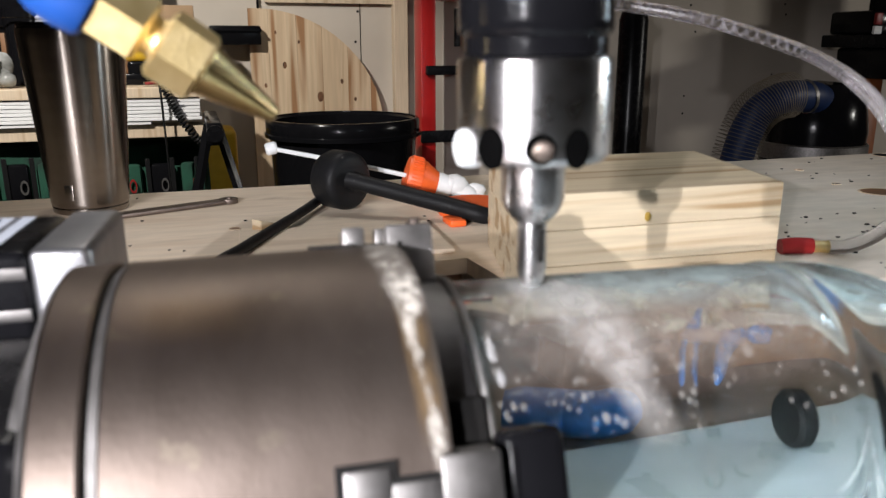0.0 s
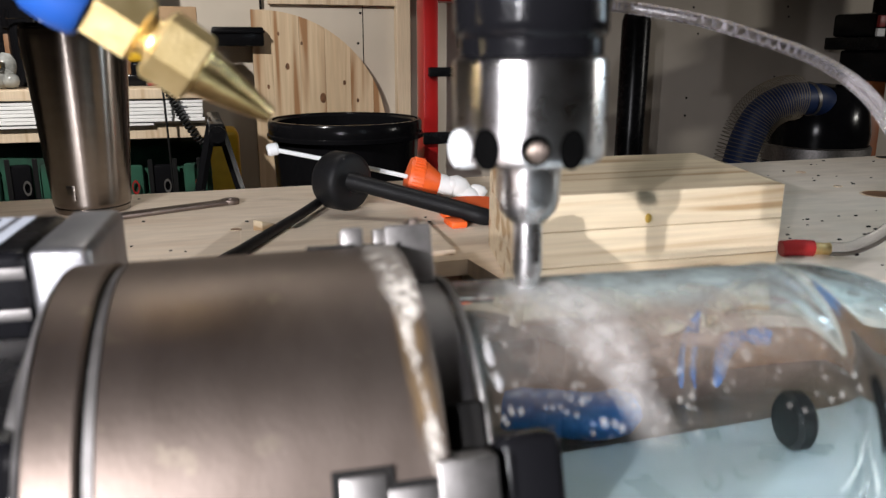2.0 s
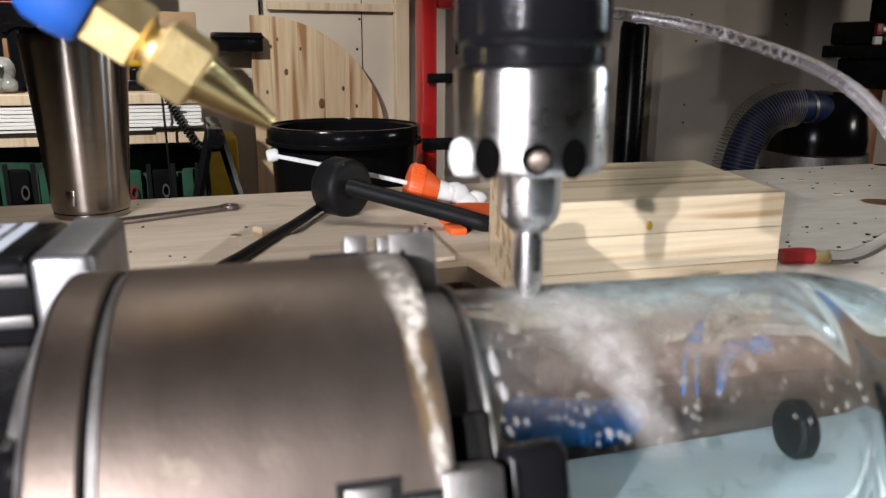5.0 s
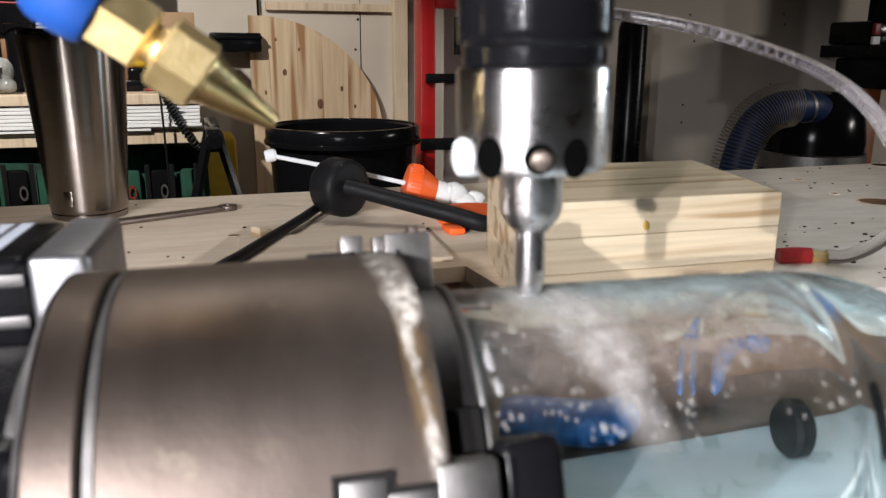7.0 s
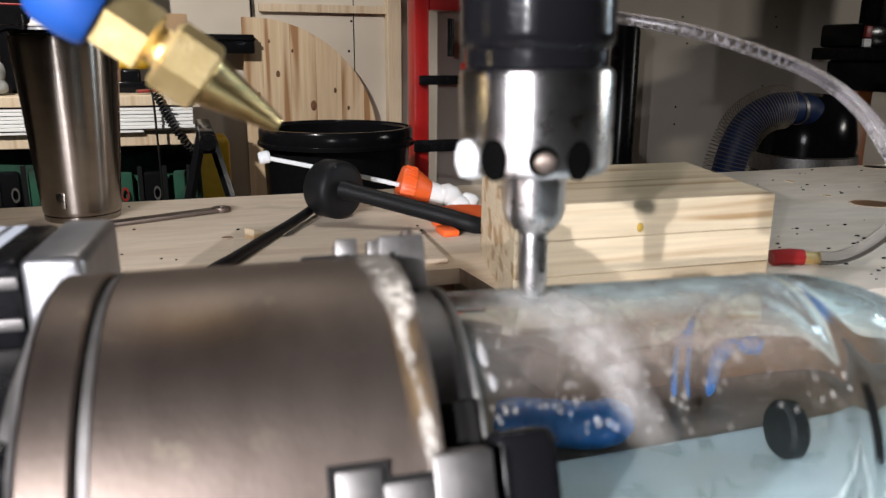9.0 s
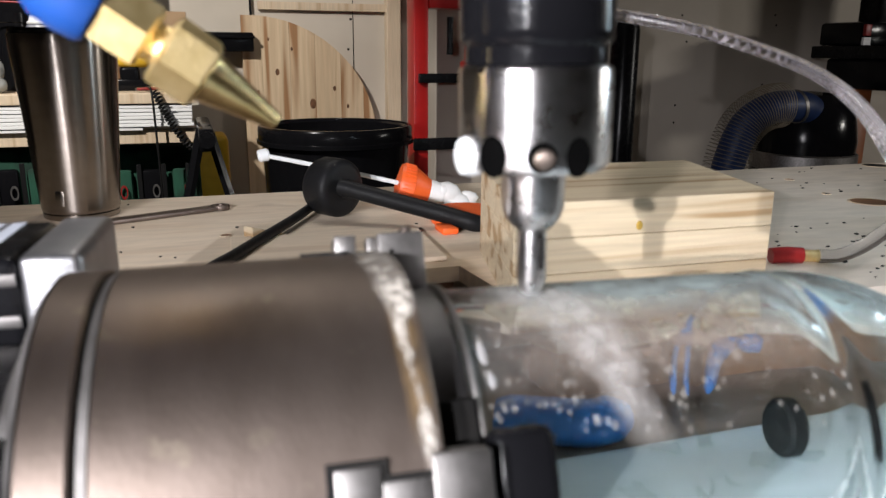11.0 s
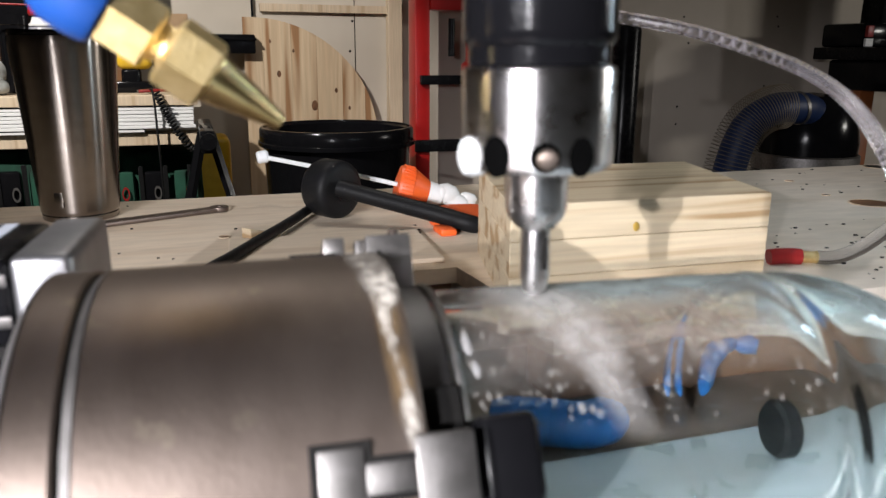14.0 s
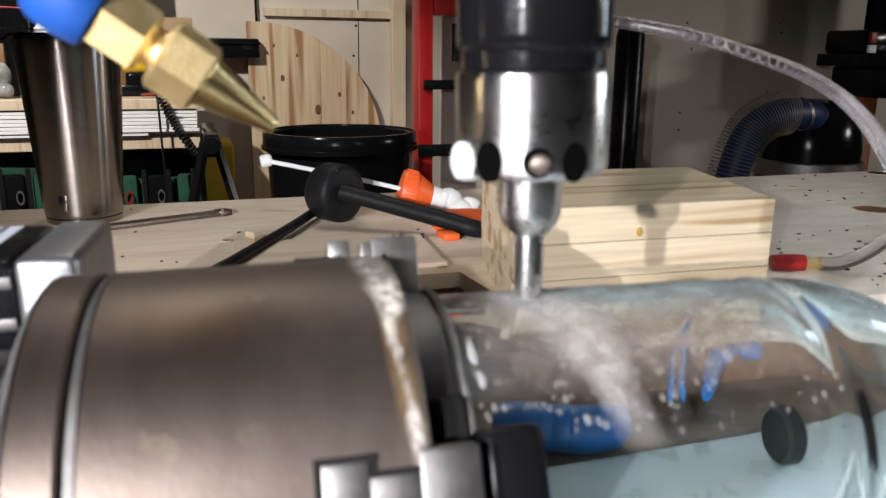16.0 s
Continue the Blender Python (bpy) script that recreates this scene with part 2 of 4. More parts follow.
def lathe(profile, segs=48, closed=False, wobble=None):
    """Turns (radius, height) about z."""
    bm = bmesh.new()
    rings = []
    for r, z in profile:
        if r < 1e-6:
            rings.append([bm.verts.new((0, 0, z))])
        else:
            rings.append([bm.verts.new((r * math.cos(2 * math.pi * k / segs), r * math.sin(2 * math.pi * k / segs), z)) for k in range(segs)])
    pairs = list(zip(rings, rings[1:])) + ([(rings[-1], rings[0])] if closed else [])
    for a, b in pairs:
        for k in range(segs):
            j = (k + 1) % segs
            if len(a) == 1 and len(b) == 1:
                continue
            if len(a) == 1:
                bm.faces.new((a[0], b[k], b[j]))
            elif len(b) == 1:
                bm.faces.new((a[k], a[j], b[0]))
            else:
                bm.faces.new((a[k], a[j], b[j], b[k]))
    return bm


ALONG_X = Matrix(((0, 0, 1, 0), (1, 0, 0, 0), (0, 1, 0, 0), (0, 0, 0, 1)))


def curve_points(pts, n=24):
    """Catmull-Rom through a few points."""
    p = [Vector(q) for q in pts]
    p = [p[0] * 2 - p[1]] + p + [p[-1] * 2 - p[-2]]
    out = []
    for i in range(1, len(p) - 2):
        for k in range(n):
            t = k / n
            a, b, c, d = p[i - 1], p[i], p[i + 1], p[i + 2]
            out.append(0.5 * ((2 * b) + (c - a) * t + (2 * a - 5 * b + 4 * c - d) * t * t + (3 * b - 3 * c + d - a) * t ** 3))
    return out + [p[-2]]


def tube(pts, r, segs=12, radius=None):
    bm = bmesh.new()
    rings = []
    up = Vector((0, 0, 1))
    for i, p in enumerate(pts):
        d = (pts[min(i + 1, len(pts) - 1)] - pts[max(i - 1, 0)]).normalized()
        if abs(d.dot(up)) > 0.95:
            up = Vector((1, 0, 0))
        s = d.cross(up).normalized()
        up = s.cross(d).normalized()
        rr = radius(i / (len(pts) - 1)) if radius else r
        rings.append([bm.verts.new(p + (s * math.cos(2 * math.pi * k / segs) + up * math.sin(2 * math.pi * k / segs)) * rr) for k in range(segs)])
    for a, b in zip(rings, rings[1:]):
        for k in range(segs):
            j = (k + 1) % segs
            bm.faces.new((a[k], a[j], b[j], b[k]))
    bm.faces.new(rings[0])
    bm.faces.new(rings[-1])
    return bm


def blob(place, r, seed, squash=(1, 1, 1)):
    """A small uneven drop."""
    bm = bmesh.new()
    bmesh.ops.create_icosphere(bm, subdivisions=2, radius=r)
    for v in bm.verts:
        v.co *= 1 + 0.25 * noise.noise(v.co / r * 0.9 + Vector((seed * 3.1, 0, 0)))
    bm.transform(Matrix.Translation(place) @ Matrix.Diagonal((*squash, 1)))
    return bm


def wire(name, pts, r, material, parent=None, label="", segs=8, n=12):
    return part(name, tube(curve_points(pts, n), r, segs), material, parent, label)


# ---- the rotary axis ----
AXIS = pose(0, 0.2024, 0.0365, 0, -0.835, -5.341)   # the rotary axis runs along its x
ALONG = AXIS.to_3x3() @ Vector((1, 0, 0))
BIT = 0.0910                                       # where the bit stands on the axis


def turned_axis(deg):
    return pose(0, 0.2024, 0.0365, deg, -0.835, -5.341)


def radial(deg):
    """From a frame with z outward to the given angle, counted from the near side upward."""
    return Matrix.Rotation(radians(90 - deg), 4, "X")


def rotary_chuck():
    ch = empty("lathe_chuck", "worn steel four-jaw rotary chuck with slurry-stained rim", "chuck", AXIS.copy())
    part("body", lathe([(0.02, -0.0186), (0.0600, -0.0186), (0.0625, -0.0184), (0.0625, 0.0528), (0.0612, 0.0548),
                        (0.0595, 0.0553), (0.0270, 0.0553), (0.0270, 0.04)], 128), STEEL, ch, m=ALONG_X)
    # both chamfers are lighter than the body, so their highlight is partly painted
    part("edge_ring", lathe([(0.05, -0.0212), (0.0607, -0.0212), (0.0613, -0.0210), (0.0626, -0.0188), (0.05, -0.0187)], 128, True), STEEL_BRIGHT, ch, "chamfered edge, in lighter steel for its highlight", m=ALONG_X)
    part("rear_edge", lathe([(0.05, -0.0349), (0.0598, -0.0349), (0.0604, -0.0347), (0.0626, -0.0328), (0.05, -0.0325)], 128, True), STEEL_BRIGHT, ch, "chamfered edge, in lighter steel for its highlight", m=ALONG_X)
    # a near-black ring puts the shade into the gap behind the body
    part("groove_shade", lathe([(0.05, -0.0226), (0.0606, -0.0226), (0.0606, -0.0213), (0.05, -0.0213)], 96, True), SLOT, ch, m=ALONG_X)
    part("flange", lathe([(0.02, -0.0324), (0.0590, -0.0324), (0.0625, -0.0322), (0.0625, -0.0229), (0.0619, -0.0222), (0.02, -0.0222)], 128), STEEL, ch, m=ALONG_X)
    part("collar", lathe([(0.027, 0.0556), (0.0504, 0.0556), (0.0514, 0.0562), (0.0514, 0.0645), (0.0506, 0.0653), (0.05, 0.0653)], 96),
         STEEL_DARK, ch, "dark grey steel collar", m=ALONG_X)
    for k, (deg, out, dx) in enumerate(((22.0, 0.0, 0), (111.0, 0.0042, 0.0085), (202.0, 0.002, 0), (292.0, 0.001, 0))):
        r = radial(deg)
        # slots are not cut: near-black slabs on the body paint their inner shade
        part("jaw_slot_shade", join(box(0.0286, 0.0421, -0.0084, 0.0084, 0.0610, 0.0629, 0.0002, 1), box(0.0415, 0.0554, -0.0048, 0.0048, 0.0610, 0.0630, 0.0002, 1), box(0.0544, 0.0559, -0.0084, 0.0084, 0.028, 0.0626)), SLOT, ch, m=r)
        j = part("jaw", box(0.0514, 0.0652, -0.0082, 0.0082, 0.036 + out, 0.0636 + out, 0.0009), STEEL_BRIGHT, ch, "ground steel jaw", m=r)
        part("jaw_tail", box(0.0303 + dx, 0.0404 + dx * 0.55, -0.0070, 0.0070, 0.058 + out, 0.0636 + out, 0.0005), STEEL_BRIGHT, j, m=r)
        part("jaw_stem", box(0.0402 + dx, 0.0516, -0.0034, 0.0034, 0.056 + out, 0.0632 + out, 0.0004), STEEL_BRIGHT, j, m=r)
        part("jaw_step", box(0.0590, 0.0618, -0.0078, 0.0078, 0.036 + out, 0.0632 + out * 1.5, 0.0006), STEEL, j, m=r)
        if k == 1:
            continue
        part("jaw_pad", box(0.0668, 0.0825, -0.0108, 0.0108, 0.0470, 0.0585, 0.0030, 3), BLACK_PAINT, ch, "black rubber jaw pad", m=r)
        # plain black box beside the jaw
        part("guide_block", box(0.0566, 0.0655, -0.0068, 0.0068, 0.044, 0.0541, 0.0008), SLOT, ch, "black guide block", m=radial(deg + 13))
    # dried slurry along the rim: an uneven ridge with drips and a brown tide line
    bm = bmesh.new()
    lay = bm.verts.layers.float.new("cover")
    rows = []
    lumps = ((24, 0.0515, 0.0010, 0.0), (31, 0.0517, 0.0024, 0.7), (36, 0.0515, 0.0024, 0.9), (40, 0.0513, 0.0012, 0.25), (48, 0.0500, 0.0014, 0.35), (53, 0.0495, 0.0018, 0.75),
             (59, 0.0492, 0.0022, 0.95), (64, 0.0508, 0.0044, 1.0), (71, 0.0500, 0.0056, 1.0), (76, 0.0498, 0.0058, 0.6), (86, 0.0485, 0.0064, 0.45), (98, 0.0485, 0.0064, 0.55), (120, 0.049, 0.005, 0.0))
    for i in range(150):
        th = 24 + i * 96 / 149
        k = next(n for n in range(len(lumps) - 1) if th <= lumps[n + 1][0] + 1e-6)
        (ta, xa, wa, ca), (tb, xb, wb_, cb_) = lumps[k], lumps[k + 1]
        f = (th - ta) / (tb - ta)
        x0 = xa + (xb - xa) * f + 0.0005 * noise.noise((i * 0.25, 9, 0))
        w = (wa + (wb_ - wa) * f) * (1 + 0.3 * noise.noise((i * 0.3, 3, 0)))
        cover = ca + (cb_ - ca) * f
        row = []
        for k in range(13):
            u = k / 12
            h = 0.00035 * (1 + 0.9 * noise.noise((i * 0.35, k * 0.6, 2))) * math.sin(math.pi * u) ** 0.6 if 0 < k < 12 else 0.0001
            p = Vector((min(x0 + (u - 0.5) * 2 * w, 0.0545), 0, 0.0625 + h))
            q = bm.verts.new(radial(th) @ p)
            q[lay] = min(1, 3.0 * min(u, 1 - u)) * cover * (0.9 + 0.5 * noise.noise((i * 0.2, 5 + k * 0.2, 1)))
            row.append(q)
        rows.append(row)
    for a, b in zip(rows, rows[1:]):
        for k in range(12):
            bm.faces.new((a[k], a[k + 1], b[k + 1], b[k]))
    part("slurry_crust", bm, film_material("dried_crust", (0.60, 0.555, 0.49), 0.22, 0.60, 420, 1.0), ch, "dried grey-white glass slurry")
    stain = film_material("brown_stain", (0.20, 0.130, 0.062), 0.2, 0.7, 160, 0.75)
    film_patch("tide_stain", ch, stain, lambda v: 0.0498 + 0.0012 * v, lambda v: 0.0044 - 0.001 * v, 66, 30, "brown tide stain", 0.00015, 14, 40, 4.0, lambda x: 0.0625)
    return ch


def film_material(name, colour, lo, hi, scale, strength):
    """A milky, patchy film: noise sets how much of it covers what lies below."""
    m = bpy.data.materials.new(name)
    m.use_nodes = True
    nt = m.node_tree
    b = nt.nodes["Principled BSDF"]
    b.inputs["Base Color"].default_value = (*colour, 1)
    b.inputs["Roughness"].default_value = 0.6
    co = nt.nodes.new("ShaderNodeTexCoord")
    n = nt.nodes.new("ShaderNodeTexNoise")
    n.inputs["Scale"].default_value, n.inputs["Detail"].default_value = scale, 4
    nt.links.new(co.outputs["Object"], n.inputs["Vector"])
    r = nt.nodes.new("ShaderNodeMapRange")
    r.inputs["From Min"].default_value, r.inputs["From Max"].default_value = lo, hi
    r.inputs["To Min"].default_value, r.inputs["To Max"].default_value = 0.0, strength
    nt.links.new(n.outputs[0], r.inputs[0])
    at = nt.nodes.new("ShaderNodeAttribute")
    at.attribute_name = "cover"
    mu = nt.nodes.new("ShaderNodeMath")
    mu.operation = "MULTIPLY"
    nt.links.new(r.outputs[0], mu.inputs[0])
    nt.links.new(at.outputs["Fac"], mu.inputs[1])
    nt.links.new(mu.outputs[0], b.inputs["Alpha"])
    return m


def bottle_radius(x):
    return 0.0501 - (x - 0.055) * 0.0187


def surface_radius(x):
    return bottle_radius(min(x, 0.178)) - 6.3 * max(0, x - 0.178) ** 2


def film_patch(name, parent, material, x_of, half, th0, th1, label, lift=0.0004, nu=14, nv=40, fade=4.0, radius=surface_radius):
    """A strip of film on the bottle, thinning out towards its edges."""
    bm = bmesh.new()
    lay = bm.verts.layers.float.new("cover")
    rows = []
    for i in range(nv):
        v = i / (nv - 1)
        th = th0 + (th1 - th0) * v
        row = []
        for k in range(nu):
            u = k / (nu - 1)
            x = x_of(v) + (u - 0.5) * 2 * half(v)
            p = bm.verts.new(radial(th) @ Vector((x, 0, radius(x) + lift)))
            p[lay] = min(1, 3 * min(u, 1 - u)) * min(1, 6 * (v + 0.05), fade * (1 - v))
            row.append(p)
        rows.append(row)
    for a, b in zip(rows, rows[1:]):
        for k in range(nu - 1):
            bm.faces.new((a[k], a[k + 1], b[k + 1], b[k]))
    return part(name, bm, material, parent, label)


def bottle():
    bo = empty("glass_bottle", "pale green-clear glass bottle, wet and frosted, clamped in the chuck", "bottle", AXIS.copy())
    xs = [0.060, 0.07, 0.09, 0.11, 0.13, 0.15, 0.166, 0.171, 0.174, 0.176, 0.178, 0.180, 0.182, 0.184, 0.187, 0.192, 0.198, 0.204, 0.210, 0.216, 0.222, 0.228, 0.234, 0.240, 0.246]
    neck = [(0.0158, 0.251), (0.0146, 0.258), (0.0142, 0.268), (0.0142, 0.300), (0.0160, 0.301), (0.0160, 0.310)]
    outer = [(surface_radius(x) + 0.0009 * math.exp(-((x - 0.174) / 0.003) ** 2), x) for x in xs]
    # the wall thickens into a ring where the shoulder begins
    inner = [(surface_radius(x) - 0.0030 - 0.0010 * math.exp(-((x - 0.176) / 0.0035) ** 2), x - 0.001) for x in xs]
    shape = outer + neck + [(r - 0.003, x) for r, x in reversed(neck)] + inner[::-1]
    wall = part("bottle_wall", lathe(shape, 128, True), BOTTLE, bo, m=ALONG_X)
    wall.visible_shadow = False
    # thin ring of bright steel round the glass beside the collar
    part("rim_bead", lathe([(0.0505, 0.0657), (0.0519, 0.0660), (0.0524, 0.0668), (0.0519, 0.0678), (0.0503, 0.0682)], 96), STEEL_BRIGHT, bo, "bright steel rim ring", m=ALONG_X)
    milky = film_material("milky_film", (0.66, 0.63, 0.60), 0.15, 0.75, 170, 0.62)
    haze = film_material("grey_haze", (0.225, 0.180, 0.150), 0.05, 0.66, 190, 0.86)
    film_patch("slurry_run", bo, milky, lambda v: 0.0925 + 0.019 * v, lambda v: 0.0075 + 0.0080 * math.sin(math.pi * min(1, v * 1.25 + 0.1)), 100, 22, "milky slurry running down the glass", nu=22)
    film_patch("slurry_haze", bo, haze, lambda v: 0.122, lambda v: 0.062, 124, 36, "grey spattered haze", 0.0002, 24, 50, 5.0)
    # pale reflections on shoulder and wet top, painted as a teal-grey layer
    wet = film_material("teal_reflection_film", (0.42, 0.51, 0.51), 0.05, 0.70, 110, 0.78)
    film_patch("shoulder_sheen", bo, wet, lambda v: 0.2085, lambda v: 0.0235, 150, 0, "teal-grey sheen painted as reflections on the shoulder", 0.0003, 30, 60, 8.0)
    film_patch("top_sheen", bo, wet, lambda v: 0.132, lambda v: 0.058, 122, 66, "grey sheen painted as reflections on the wet glass", 0.0003, 30, 30, 3.0)
    rng = random.Random(4)
    bm = bmesh.new()
    for i in range(360):
        x, th = rng.uniform(0.069, 0.175), rng.uniform(24, 114)
        if x > 0.135 and rng.random() < 0.6:
            continue
        r = rng.uniform(0.0002, 0.0008) * (1.8 if rng.random() < 0.12 else 1)
        d = blob((0, 0, 0), r, i, (1, 1.5, 0.25))
        d.transform(radial(th) @ Matrix.Translation((x, 0, bottle_radius(x) + 0.00005)))
        me = bpy.data.meshes.new("drop")
        d.to_mesh(me)
        d.free()
        bm.from_mesh(me)
        bpy.data.meshes.remove(me)
    tagged(part("slurry_spatter", bm, SPATTER, bo, "grey-white drops of slurry"), kind="stuff")
    part("slurry_lump", join(blob((0.0, 0.004, 0), 0.0018, 7, (0.7, 2.2, 0.3)), blob((0.0008, -0.004, 0), 0.0013, 9, (0.8, 2.2, 0.3))), SLURRY, bo, "white lump of slurry", m=radial(53) @ Matrix.Translation((0.0712, 0, 0.0499)))
    return bo


def stepper_motor():
    mo = empty("stepper_motor", "black and silver stepper motor with a paper label", "motor", AXIS @ pose(-0.0348, 0.0680, 0.0317))
    part("end_cap", box(-0.0185, 0, -0.0285, 0.0285, -0.0285, 0.0285, 0.0035, 4), ALUMINIUM, mo, "silver cast end cap")
    part("motor_core", box(-0.075, -0.0187, -0.0276, 0.0276, -0.0276, 0.0276, 0.0030, 3), BLACK_PAINT, mo, "black laminated core")
    # bright steel strips stand in for reflections on the black side
    for z in (0.019, 0.006, -0.007, -0.02):
        part("core_reflection", box(-0.074, -0.0192, -0.0284, -0.0270, z, z + 0.004, 0.0006), STEEL_BRIGHT, mo, "bright strip painted as a reflection on the core")
    part("rear_cap", box(-0.099, -0.0752, -0.0285, 0.0285, -0.0285, 0.0285, 0.0045, 4), ALUMINIUM, mo)
    lab = part("label_sheet", box(-0.068, -0.0285, -0.024, 0.024, 0.0277, 0.0280), LABEL, mo, "white paper label with small print")
    for k in range(6):
        for y in (-0.019, -0.004, 0.010):
            part("print_bar", box(-0.064 + 0.0058 * k, -0.0622 + 0.0058 * k, y, y + 0.009 + 0.002 * (k % 3), 0.02805, 0.0282), INK, lab)
    part("screw", lathe([(0.0, 0.003), (0.0022, 0.0028), (0.0027, 0.002), (0.0027, 0.0)], 16), STEEL, mo, m=pose(0, 0.022, 0.006, 0, 90, 0))
    return mo


def headstock():
    he = empty("headstock", "black rotary axis headstock bolted to the machine bed", "machine", pose(0, 0.2024, -0.05, 0, 0, -5.341) @ pose(-0.036, 0, 0))
    part("housing", box(-0.062, 0, -0.040, 0.034, 0.012, 0.122, 0.006, 3), BLACK_PAINT, he, "black housing")
    part("foot_plate", box(-0.075, 0.012, -0.058, 0.118, 0.0, 0.012, 0.002), ALUMINIUM, he, "aluminium foot plate")
    part("motor_bracket", box(-0.062, 0.0, 0.042, 0.094, 0.012, 0.087, 0.002), BLACK_PAINT, he)
    part("bearing_ring", lathe([(0.03, -0.006), (0.046, -0.006), (0.046, 0.0010), (0.03, 0.0010)], 64, True), STEEL_BRIGHT, he, m=Matrix.Translation((0, 0, 0.0865)) @ ALONG_X)
    return he


def drill_spindle():
    sp = empty("drill_spindle", "black spindle with a chrome drill chuck and engraving bit", "drill", AXIS @ pose(BIT, 0, 0))
    part("spindle_nose", lathe([(0.0, 0.1141), (0.0188, 0.1141), (0.0193, 0.1147), (0.0193, 0.1188), (0.0198, 0.1194), (0.0206, 0.1206), (0.0206, 0.1230),
                                (0.0206, 0.160), (0.018, 0.162), (0.0, 0.162)], 80), BLACK, sp, "black spindle nose")
    part("spindle_body", lathe([(0.0, 0.1622), (0.027, 0.1622), (0.029, 0.164), (0.029, 0.260), (0.027, 0.263), (0.0, 0.263)], 48), BLACK_PAINT, sp, "black spindle body")
    part("chuck_shell", lathe([(0.0, 0.1139), (0.0196, 0.1139), (0.0206, 0.1133), (0.0209, 0.1120), (0.0209, 0.0895), (0.0206, 0.0878), (0.0196, 0.0868), (0.0120, 0.0864), (0.0, 0.0864)], 96),
         CHROME, sp, "polished chrome chuck shell")
    part("chuck_nose", lathe([(0.0, 0.0866), (0.0093, 0.0866), (0.0089, 0.0835), (0.0088, 0.0752), (0.0078, 0.0722), (0.0058, 0.0698), (0.0046, 0.0688), (0.0, 0.0688)], 64), CHROME, sp)
    part("engraving_bit", lathe([(0.0, 0.0690), (0.0042, 0.0690), (0.0042, 0.0545), (0.0038, 0.0530), (0.0034, 0.0508), (0.0022, 0.0496), (0.0, 0.0494)], 40), CHROME, sp, "bright steel engraving bit")
    # near-black strip standing slightly proud of the bit
    part("bit_strip", box(0.0004, 0.0023, -0.0046, -0.0034, 0.0575, 0.0668, 0.0003), SLOT, sp, "dark strip along the bit", m=pose(0, 0, 0, 0, 0, -2))
    for deg, r in ((-50, 0.0049), (13, 0.0046), (120, 0.0046), (-130, 0.0046)):
        hole = pose(0, 0, 0.0914, 0, 0, deg) @ pose(0, -0.0203, 0, 90, 0, 0) @ Matrix.Diagonal((0.86, 1.2, 1, 1))
        # the shell is whole; a black disc paints the hole's inner shade
        part("key_hole_shade", lathe([(0.0, 0.0008), (r * 0.92, 0.0007), (r * 0.92, -0.0006), (0.0, -0.0006)], 28), HOLE, sp, m=hole)
    screw = pose(0, 0, 0.0916, 0, 0, -14) @ pose(0, -0.0203, 0, 90, 0, 0)
    # black disc as the shade around the screw
    part("screw_seat_shade", lathe([(0.0, 0.0009), (0.0039, 0.0009), (0.0039, -0.0008), (0.0, -0.0008)], 28), HOLE, sp, m=screw)
    part("chuck_screw", lathe([(0.0, 0.0019), (0.0014, 0.0018), (0.0026, 0.0014), (0.0030, 0.0008), (0.0030, 0.0)], 28), STEEL, sp, "dull set screw", m=screw @ Matrix.Translation((0.0005, -0.0004, 0)))
    # domed white disc at the shell's left edge
    part("white_disc", lathe([(0.0, 0.0040), (0.0026, 0.0037), (0.0041, 0.0028), (0.0047, 0.0010), (0.0047, -0.002), (0.0, -0.002)], 28), NYLON, sp, "domed white disc on the shell's left side",
         m=pose(0, 0, 0.0906, 0, 0, -79) @ pose(0, -0.0196, 0, 90, 0, 0) @ Matrix.Diagonal((1, 1.15, 1, 1)))
    return sp


NOZZLE_TILT = pose(0, 0, 0, 0, -54.8, 0)


def air_nozzle():
    no = empty("air_nozzle", "brass coolant nozzle on a blue plastic arm", "nozzle", pose(0.0216, 0.2131, 0.1362) @ NOZZLE_TILT)
    part("tip", lathe([(0.0, 0.0012), (0.0010, 0.0012), (0.0011, 0.0), (0.0021, 0.0001), (0.0024, 0.0008), (0.0068, 0.0202), (0.0074, 0.0212), (0.0, 0.0212)], 48), BRASS_TURNED, no, "smooth turned brass tip")
    part("tip_nut", lathe([(0.0, 0.0210), (0.0082, 0.0210), (0.0096, 0.0222), (0.0098, 0.0328), (0.0082, 0.0340), (0.0, 0.0340)], 6), BRASS, no, "hexagonal brass nut", m=pose(0, 0, 0, 0, 0, 12))
    part("neck", lathe([(0.0, 0.0338), (0.0056, 0.0338), (0.0050, 0.0352), (0.0056, 0.0372), (0.0, 0.0372)], 32), BRASS, no)
    part("rear_nut", lathe([(0.0, 0.0370), (0.0080, 0.0370), (0.0094, 0.0380), (0.0094, 0.0490), (0.0080, 0.0502), (0.0, 0.0502)], 6), BRASS, no, m=pose(0, 0, 0, 0, 0, 34))
    part("arm_cup", lathe([(0.0, 0.0500), (0.0098, 0.0500), (0.0106, 0.0512), (0.0112, 0.0560), (0.0110, 0.0620), (0.0096, 0.0650), (0.0, 0.0652)], 40), BLUE, no, "blue plastic cup")
    bend = curve_points([(0.0, 0, 0.0635), (0.004, 0, 0.0680), (0.013, 0, 0.0740), (0.026, 0, 0.0780), (0.050, 0, 0.0800), (0.080, 0, 0.0810)], 10)
    part("blue_arm", tube(bend, 0.0095, 28, radius=lambda u: 0.0094 + 0.0007 * math.sin(u * 26)), BLUE, no, "blue plastic segmented arm")
    return no


CHUCK, BOTTLE_THING = rotary_chuck(), bottle()
stepper_motor()
headstock()
SPINDLE, NOZZLE = drill_spindle(), air_nozzle()

